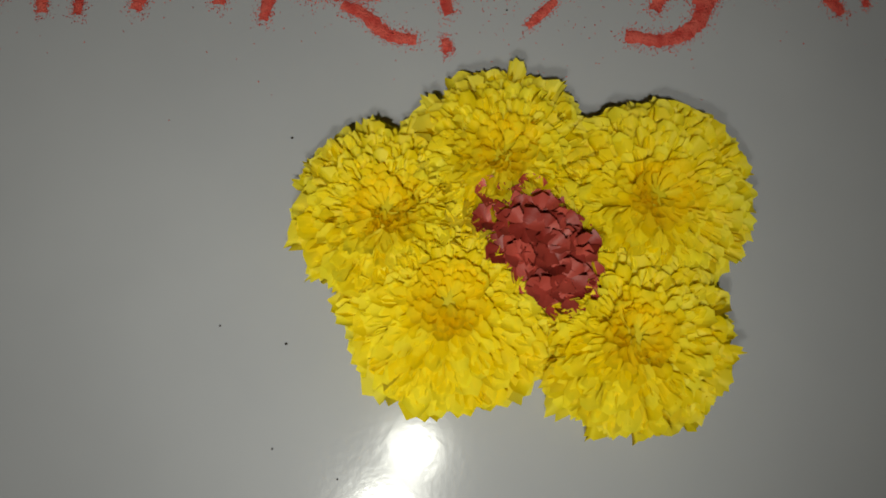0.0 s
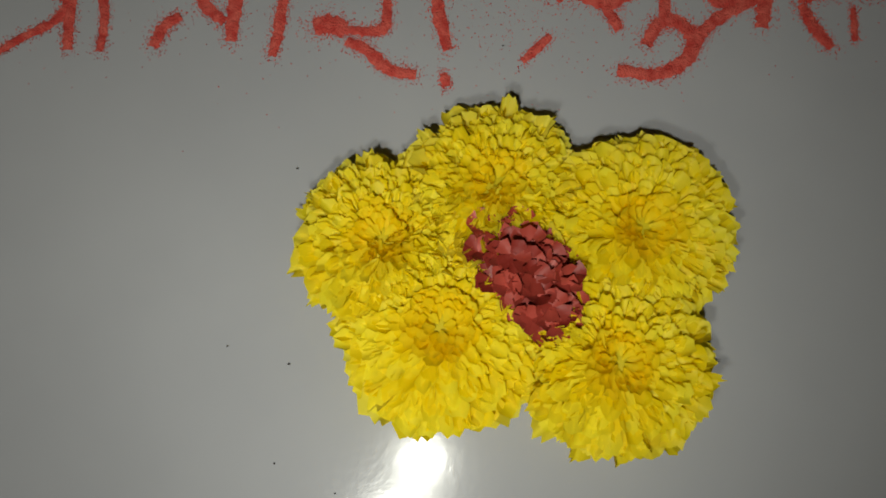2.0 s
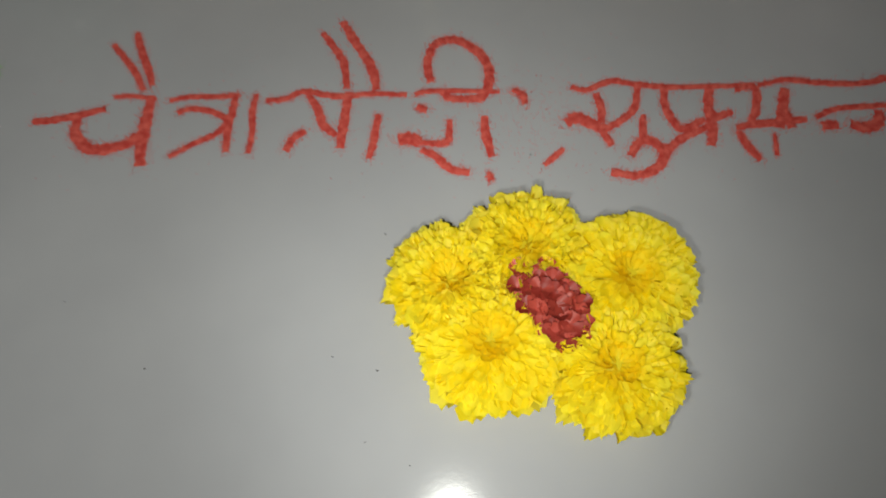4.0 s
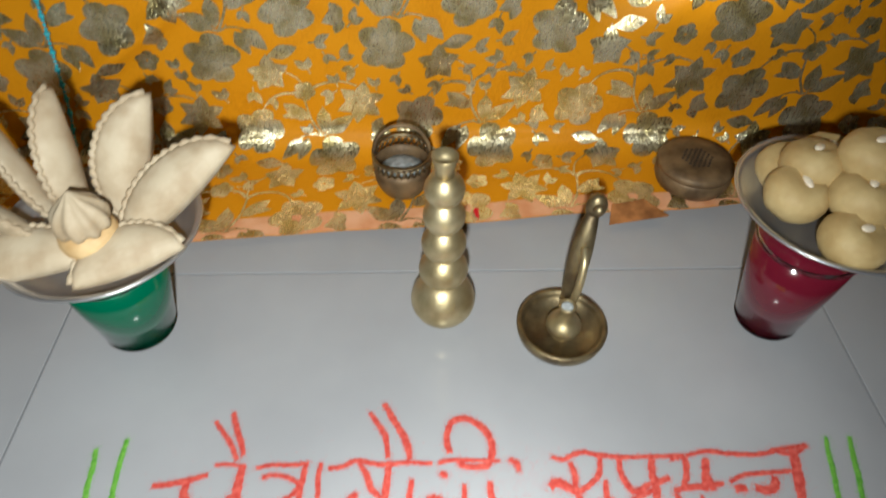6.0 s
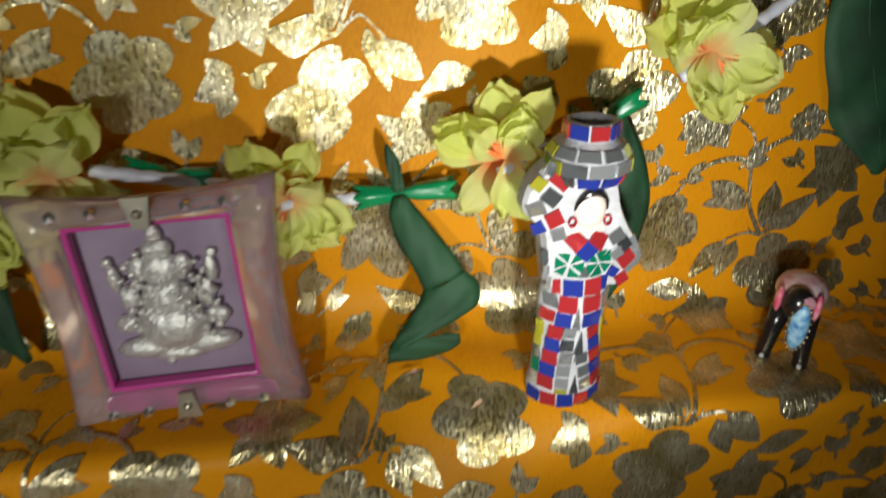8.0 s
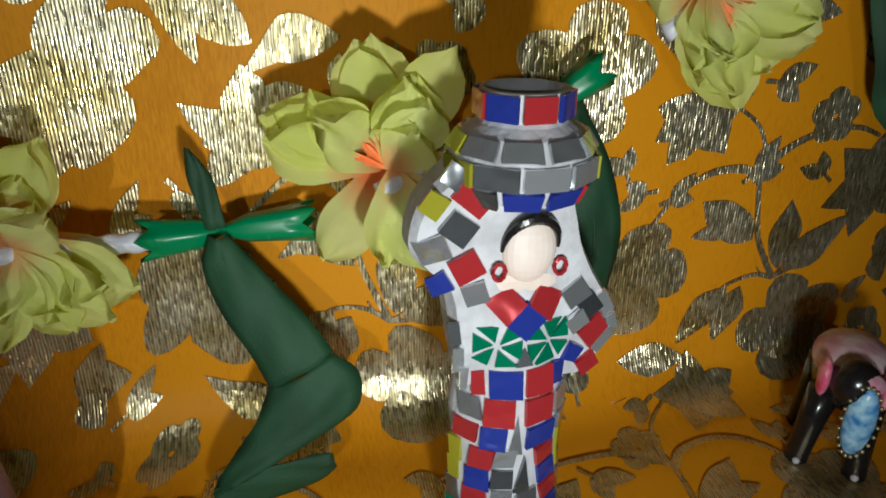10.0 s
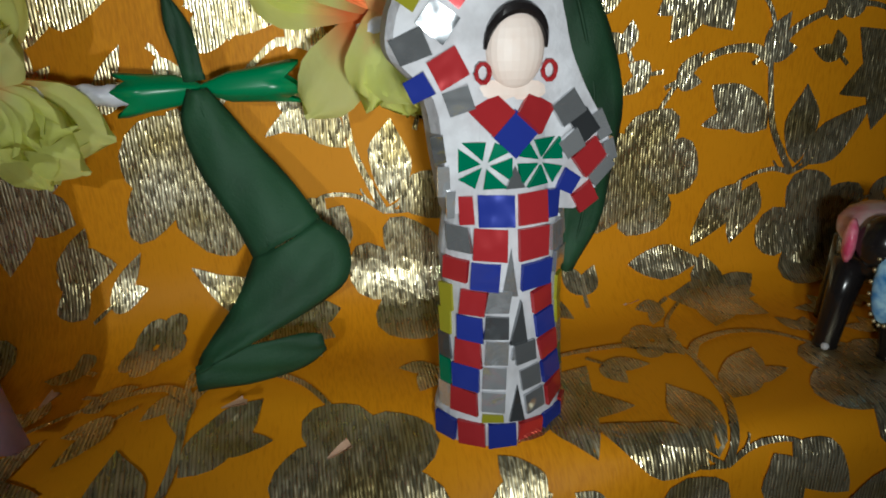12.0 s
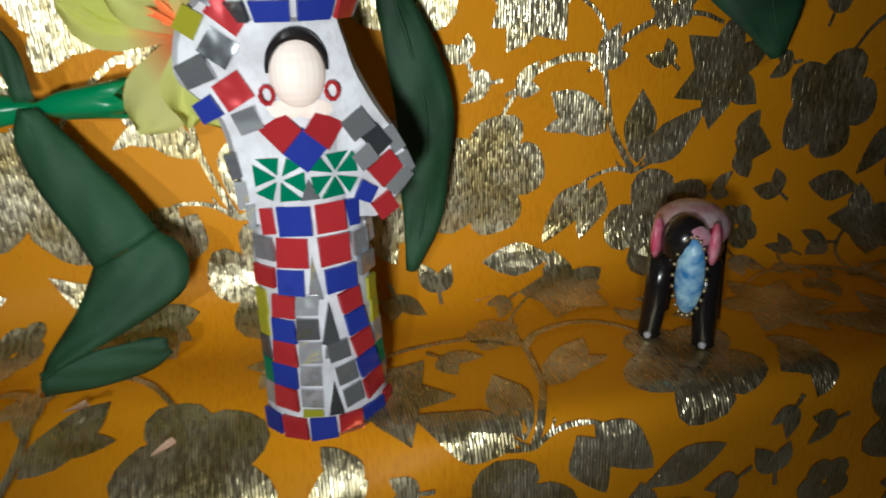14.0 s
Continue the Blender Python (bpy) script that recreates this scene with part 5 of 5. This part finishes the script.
            va, vb = [bm.verts.new(p * MM) for p in lo], [bm.verts.new((p + nrm * 1.0) * MM) for p in lo]
            bm.faces.new(vb).material_index = cols[k % len(cols)]
            for i in range(4):
                bm.faces.new((va[i], va[(i + 1) % 4], vb[(i + 1) % 4], vb[i])).material_index = cols[k % len(cols)]
    bmesh.ops.recalc_face_normals(bm, faces=bm.faces)
    ob = part(name, bm, [GROUT_WHITE, SKIN, BLACK, M_RED, M_BLUE, M_GREEN, M_SILVER, M_OLIVE], smooth=False)
    ob.matrix_basis = m
    return tagged(ob, "white figurine covered in red, blue and mirror mosaic tiles", "figurine", "mosaic figurines")


mosaic_figurine(pose(0.1825, 0.5290, TOP - 0.0045, 0, 0, 2) @ Matrix.Diagonal((1, 1, 1.035, 1)), 3)
mosaic_figurine(pose(-0.335, 0.535, TOP, 0, 0, -8), 9)


def elephant(m, seed):
    """A small lacquered elephant, one plain mesh, its head towards -y."""
    bm = bmesh.new()
    ball(bm, (0, 0.006, 0.036), 0.0135, (0.92, 1.45, 0.95), 20, 0)
    ball(bm, (0, -0.0145, 0.044), 0.0088, (0.95, 0.9, 1.05), 18, 0)
    for x in (-0.0072, 0.0072):
        for y in (-0.006, 0.0185):
            tube(bm, [(x, y, 0.034), (x * 1.2, y, 0.018), (x * 1.4, y - 0.0005, 0.0015), (x * 1.4, y - 0.0005, 0.0)], [0.0058, 0.0048, 0.0042, 0.0044], 12, 0)
            ball(bm, (x * 1.4, y - 0.0042, 0.0012), 0.0016, seg=8, mi=3)
        ball(bm, (x * 1.35, -0.0125, 0.043), 0.0066, (0.35, 0.9, 1.2), 14, 1)
    ball(bm, (0.0035, -0.0205, 0.033), 0.0098, (0.52, 0.34, 1.5), 16, 2)      # blue cloth with a gold edge
    for k in range(22):
        a = math.tau * k / 22
        ball(bm, (0.0035 + 0.0056 * math.cos(a), -0.0215, 0.033 + 0.0150 * math.sin(a)), 0.0008, seg=6, mi=4)
    ball(bm, (0, 0.004, 0.0435), 0.0140, (1.0, 1.35, 0.62), 18, 5)
    ball(bm, (0.001, -0.0165, 0.0465), 0.0072, (1.1, 0.7, 0.7), 14, 5)
    rnd = random.Random(seed)
    for i in range(30):
        a = rnd.uniform(0, 6.28)
        ball(bm, (0.0118 * math.cos(a), 0.006 + 0.013 * math.sin(a), 0.0415 + rnd.uniform(0, 0.003)), 0.0011, seg=6, mi=rnd.choice((1, 2, 3)))
    ob = part("elephant_figurine", bm, [BLACK, HOT_PINK, SKY_BLUE, GROUT_WHITE, BRASS, PALE_PINK])
    ob.matrix_basis = m
    return tagged(ob, "tiny black lacquered elephant with pink and blue decoration", "figurine", "lacquered elephants")


elephant(pose(0.307, 0.534, TOP, 0, 0, -40) @ Matrix.Scale(0.9, 4), 1)
elephant(pose(-0.257, 0.538, TOP, 0, 0, 60), 2)


# ---------------------------------------------------------------- garland on the hanging cloth
GYL = BACK - 0.014


def garland_bloom(at, direction, seed, r=0.036):
    """A cloth flower threaded on the garland: two fans of round lime petals and an orange throat."""
    rnd = random.Random(seed)
    t = thing("garland_flower", pose(*at), "lime yellow cloth flower with an orange throat on a garland", "artificial flower", "garland flowers")

    def frame_of(theta, out, roll):
        """Along the hanging cloth at the angle theta, leaning out of it."""
        d = Vector((math.cos(theta) * math.cos(out), -math.sin(out), math.sin(theta) * math.cos(out)))
        n = Vector((math.cos(theta) * math.sin(out), math.cos(out), math.sin(theta) * math.sin(out))) * -1
        m = Matrix((d, n.cross(d), n)).transposed().to_4x4()
        return m @ Matrix.Rotation(roll, 4, "X")

    for k in range(26):
        side = 1 if k % 2 else -1
        back = k < 12                            # broad round petals behind, ruffled smaller ones in front
        theta = direction + side * math.radians(90) + math.radians(rnd.uniform(-58, 58))
        m = Matrix.Translation((0, -0.0035 - 0.0009 * (k // 2), 0)) @ frame_of(theta, math.radians(rnd.uniform(3, 14) if back else rnd.uniform(10, 34)), rnd.uniform(-0.35, 0.35))
        bm = bmesh.new()
        n, g = 9, []
        ln, w0, ph = r * (rnd.uniform(0.85, 1.08) if back else rnd.uniform(0.5, 0.85)), r * (rnd.uniform(0.48, 0.6) if back else rnd.uniform(0.42, 0.58)), rnd.uniform(0, 6)
        wave = 0.03 if back else 0.07
        for i in range(n + 1):
            q = i / n
            w = w0 * (0.16 + 0.84 * min(q / 0.6, 1) ** 0.8) * (1 if q < 0.6 else math.sqrt(max(0.03, 1 - ((q - 0.6) / 0.405) ** 2)))
            g.append([bm.verts.new(m @ Vector((ln * q * (1 - 0.05 * abs(j / 4 - 1)), w / 2 * (j / 4 - 1), r * (wave * q * q * math.sin(ph + j * 1.5 + q * 3) + 0.10 * q * q * math.sin(ph) + 0.09 * q * (j / 4 - 1) ** 2)))) for j in range(9)])
        for i in range(n):
            for j in range(8):
                bm.faces.new((g[i][j], g[i][j + 1], g[i + 1][j + 1], g[i + 1][j]))
        part("petal", bm, BLOOM, t)
    bm = bmesh.new()
    for k in range(16):
        theta = direction + (1 if k % 2 else -1) * math.radians(90) + math.radians(rnd.uniform(-50, 50))
        petal_bm(bm, Matrix.Translation((0, -0.013, 0)) @ frame_of(theta, math.radians(rnd.uniform(2, 20)), 0), r * rnd.uniform(0.2, 0.42), r * 0.07, rnd, 0.02, nu=2, nv=4)
    part("orange_throat", bm, ORANGE, t, "orange streaked throat")
    return t


def garland_tube(a, b):
    t = thing("plastic_tube", pose(0, 0, 0), "white ridged plastic tube strung in the garland", "garland tube", "garland tubes")
    bm = bmesh.new()
    n = 26
    a, b = Vector(a), Vector(b)
    tube(bm, [a + (b - a) * i / n for i in range(n + 1)], [0.0028 + 0.0005 * (i % 4 > 1) for i in range(n + 1)], 10)
    part("ridged_tube", bm, STEM, t)


def bow(at, direction, left, right):
    """Two ribbed green plastic calyxes end to end."""
    t = thing("green_calyx", pose(*at) @ pose(0, 0, 0, 0, -math.degrees(direction), 0), "shiny green plastic calyx joint of the garland", "calyx", "garland calyxes")
    for s, ln in ((-1, left), (1, right)):
        if not ln:
            continue
        bm = bmesh.new()
        lathe(bm, [(0.0014, 0), (0.0042, ln * 0.3), (0.0052, ln * 0.7), (0.0062, ln), (0.0052, ln), (0.0035, ln * 0.6), (0, ln * 0.5)], 20)
        for v in bm.verts:
            a = math.atan2(v.co.y, v.co.x)
            k = 1 + 0.09 * math.cos(a * 5)
            v.co.x, v.co.y = v.co.x * k, v.co.y * k
            v.co.z += 0.0022 * math.cos(a * 5) * (v.co.z / ln) ** 3
        part("ribbed_cup", bm, CALYX, t, at=pose(0, 0, 0, 0, 90 * s, 0))


def ribbon_leaf(pts, widths, label, seed, kind_name="cloth_leaf"):
    """A folded cloth leaf: a broad band along pts with a midrib crease."""
    rnd = random.Random(seed)
    line = spline(pts, 6)
    ws = [p.x for p in spline([(w, 0, 0) for w in widths], 6)]
    bm = bmesh.new()
    rows = []
    for i, p in enumerate(line):
        d = (line[min(i + 1, len(line) - 1)] - line[max(i - 1, 0)]).normalized()
        s = d.cross(Vector((0, 1, 0))).normalized()
        row = []
        for j in range(7):
            k = j / 3 - 1
            row.append(bm.verts.new(p + s * k * ws[i] + Vector((0, 0.35 * ws[i] * abs(k) ** 1.2 * (0.6 + 0.4 * math.sin(i * 0.5)) + 0.0008 * math.sin(i * 0.9 + j), 0))))
        rows.append(row)
    for a, b in zip(rows, rows[1:]):
        for j in range(6):
            bm.faces.new((a[j], a[j + 1], b[j + 1], b[j]))
    ob = part(kind_name, bm, LEAF_CLOTH)
    rib = bmesh.new()
    tube(rib, [p + Vector((0, -0.0004, 0)) for p in line[1:-1]], [0.0007 * (1 - 0.5 * i / len(line)) for i in range(len(line) - 2)], 6)
    part("midrib", rib, LEAF_CLOTH, ob, "raised middle rib")
    md = ob.modifiers.new("thick", "SOLIDIFY")
    md.thickness = 0.0006
    return tagged(ob, label, "artificial leaf", "garland leaves")


for k, (x, z, a) in enumerate(((-0.085, 0.266, 0.15), (-0.046, 0.287, 0.1), (0.053, 0.270, 0.10), (0.156, 0.286, 0.35), (0.248, 0.334, 0.6))):
    garland_bloom((x, GYL - 0.002, z), a, 40 + k, (0.034, 0.041, 0.035, 0.038, 0.039)[k])
for a, b, near, far in (((0.050, 0.2685), (0.088, 0.2645), 0.016, 0.003), ((0.152, 0.280), (0.196, 0.295), 0.017, 0.004), ((0.236, 0.322), (0.285, 0.356), 0.015, 0.010), ((-0.075, 0.27), (-0.045, 0.284), 0.0, 0.014), ((-0.03, 0.288), (0.03, 0.272), 0.012, 0.0)):
    garland_tube((a[0], GYL - near, a[1]), (b[0], GYL - far, b[1]))
bow((0.1065, GYL - 0.002, 0.2655), 0.05, 0.021, 0.026)
bow((0.208, GYL - 0.001, 0.299), 0.6, 0.016, 0.019)
bow((0.000, GYL - 0.001, 0.280), -0.2, 0.018, 0.018)

def bent_leaf():
    """A stiff cloth leaf that hangs from the bow, bends at a crease and ends in a point turned back on the ledge."""
    def sheet(rows, bulge):
        """Rows of (left x, z), (right x, z) and depth, joined to a curved sheet."""
        bm, n, net = bmesh.new(), 8, []
        l, r = spline([(a[0], d, a[1]) for a, b, d in rows], 5), spline([(b[0], d, b[1]) for a, b, d in rows], 5)
        for i, (p, q) in enumerate(zip(l, r)):
            net.append([bm.verts.new(p.lerp(q, j / n) + Vector((0, -bulge * math.sin(math.pi * j / n) + 0.0005 * math.sin(i * 0.8 + j * 1.3), 0))) for j in range(n + 1)])
        for a, b in zip(net, net[1:]):
            for j in range(n):
                bm.faces.new((a[j], a[j + 1], b[j + 1], b[j]))
        return bm

    def blade(name, bm, parent, label=""):
        ob = part(name, bm, LEAF_CLOTH, parent, label)
        ob.modifiers.new("thick", "SOLIDIFY").thickness = 0.0006
        return ob

    leaf = thing("cloth_leaf", pose(0, 0, 0), "dark green creased cloth leaf hanging from the garland bow", "artificial leaf", "garland leaves")
    y = GYL
    upper = blade("upper_blade", sheet((((0.1035, 0.266), (0.1085, 0.266), y - 0.006), ((0.1008, 0.257), (0.1150, 0.257), y - 0.007), ((0.1035, 0.244), (0.1235, 0.246), y - 0.009),
                                        ((0.1105, 0.231), (0.1315, 0.236), y - 0.013), ((0.1165, 0.218), (0.1365, 0.2285), y - 0.017)), 0.0030), leaf)
    blade("lower_blade", sheet((((0.1165, 0.218), (0.1365, 0.2285), y - 0.017), ((0.1125, 0.210), (0.1440, 0.2215), y - 0.020), ((0.1065, 0.201), (0.1425, 0.2100), y - 0.022),
                                ((0.0998, 0.193), (0.1280, 0.2010), y - 0.024), ((0.0965, 0.186), (0.1060, 0.1925), y - 0.026)), 0.0035), leaf)
    blade("turned_tip", sheet((((0.0962, 0.1803), (0.0968, 0.1890), y - 0.026), ((0.1110, 0.1805), (0.1100, 0.1925), y - 0.025), ((0.1260, 0.1825), (0.1250, 0.1945), y - 0.024), ((0.1350, 0.1880), (0.1340, 0.1935), y - 0.023)), 0.001), leaf)
    blade("stalk_end", sheet((((0.1000, 0.292), (0.1012, 0.2915), y - 0.003), ((0.1000, 0.282), (0.1065, 0.281), y - 0.004), ((0.1030, 0.268), (0.1085, 0.2685), y - 0.006)), 0.001), leaf)
    rib = bmesh.new()
    tube(rib, spline([(0.1060, y - 0.0090, 0.265), (0.1100, y - 0.0105, 0.250), (0.1165, y - 0.0145, 0.235), (0.1215, y - 0.0195, 0.222)], 6), 0.0006, 6)
    part("midrib", rib, LEAF_CLOTH, upper, "raised middle rib")


bent_leaf()
ribbon_leaf([(-0.078, GYL - 0.003, 0.300), (-0.092, GYL - 0.005, 0.275), (-0.100, GYL - 0.008, 0.245), (-0.092, GYL - 0.012, 0.215), (-0.080, GYL - 0.015, 0.190)], [0.006, 0.0125, 0.0145, 0.011, 0.002], "dark green folded cloth leaf hanging from the garland", 3)
ribbon_leaf([(0.214, GYL - 0.003, 0.302), (0.221, GYL - 0.005, 0.280), (0.226, GYL - 0.006, 0.255), (0.224, GYL - 0.008, 0.225), (0.218, GYL - 0.010, 0.200)], [0.003, 0.008, 0.010, 0.008, 0.002], "dark green cloth leaf hanging behind the figurine", 4)
ribbon_leaf([(0.325, GYL - 0.003, 0.375), (0.330, GYL - 0.006, 0.345), (0.342, GYL - 0.008, 0.315), (0.352, GYL - 0.01, 0.290), (0.358, GYL - 0.012, 0.268)], [0.006, 0.019, 0.022, 0.017, 0.003], "large dark green cloth leaf hanging from the garland", 5)
ribbon_leaf([(0.288, GYL - 0.003, 0.354), (0.305, GYL - 0.004, 0.366), (0.325, GYL - 0.004, 0.378)], [0.003, 0.006, 0.003], "small green cloth leaf of the garland", 6)


def bead_string():
    t = thing("bead_string", pose(0, 0, 0), "string of small turquoise beads hanging before the cloth", "beads")
    line = spline([(-0.372, RISER - 0.008, 0.19), (-0.376, RISER - 0.010, 0.15), (-0.382, RISER - 0.012, 0.10), (-0.388, RISER - 0.014, 0.055), (-0.392, RISER - 0.03, 0.010)], 12)
    small, big = bmesh.new(), bmesh.new()
    ball(small, (0, 0, 0), 0.0017, seg=10)
    ball(big, (0, 0, 0), 0.0027, seg=12)
    small, big = mesh_of("bead", small, TURQUOISE), mesh_of("bead", big, TURQUOISE)
    bm = bmesh.new()
    tube(bm, line, 0.0005, 5)
    part("thread", bm, STEM, t)
    for i, p in enumerate(line):
        o = new("bead", big if i % 4 == 0 else small)
        o.parent, o.location = t, p


bead_string()

SCRAP = mottled(mat("dry_petal", (0.6, 0.35, 0.22), 0.7), (0.5, 0.26, 0.14), (0.7, 0.48, 0.34), 90.0)
for x, y, a in ((0.104, 0.541, 0.2), (0.133, 0.512, 0.5), (0.052, 0.553, 1.1), (0.244, 0.575, 0.4)):
    bm = bmesh.new()
    petal_bm(bm, Matrix.Translation((x, y, TOP + 0.0012)) @ Matrix.Rotation(a, 4, "Z"), 0.0075, 0.0034, random.Random(int(x * 1000)), 0.05)
    tagged(part("dry_petal_scrap", bm, SCRAP), "tiny dried pinkish petal scrap lying on the ledge", "petal", "dried petal scraps")

rnd = random.Random(77)
bm = bmesh.new()
for x, y in ((-0.060, 0.080), (-0.081, 0.024), (-0.066, -0.011), (-0.062, 0.018), (-0.048, -0.02), (-0.05, 0.06), (0.008, 0.12), (0.03, 0.235), (-0.2, 0.05), (-0.16, 0.02)):
    ball(bm, (x, y, 0.0004), rnd.uniform(0.00025, 0.0005), (1, 0.8, 0.6), 8)
tagged(part("grit_specks", bm, SPECK_AND_HOLE), "tiny dark specks of grit on the tiles", "grit", kind="stuff")

# ---------------------------------------------------------------- floor tiles
bm = bmesh.new()
box(bm, (SIDE - 0.0016, SIDE - 0.0016, 0.008), (0, 0, -0.004), bevel=0.0005)
tile_mesh = mesh_of("floor_tile", bm, TILE, smooth=False)
for i in range(-2, 3):
    for k in range(-4, 2):
        cx, cy = FX0 + SIDE * (i + 0.5), FY0 - SIDE * 0.5 + SIDE * (k + 0)
        if abs(cx) < 1.6 and -2.8 < cy < 0.75:
            o = new("floor_tile", tile_mesh)
            o.parent, o.location = floor, (cx, cy, 0)
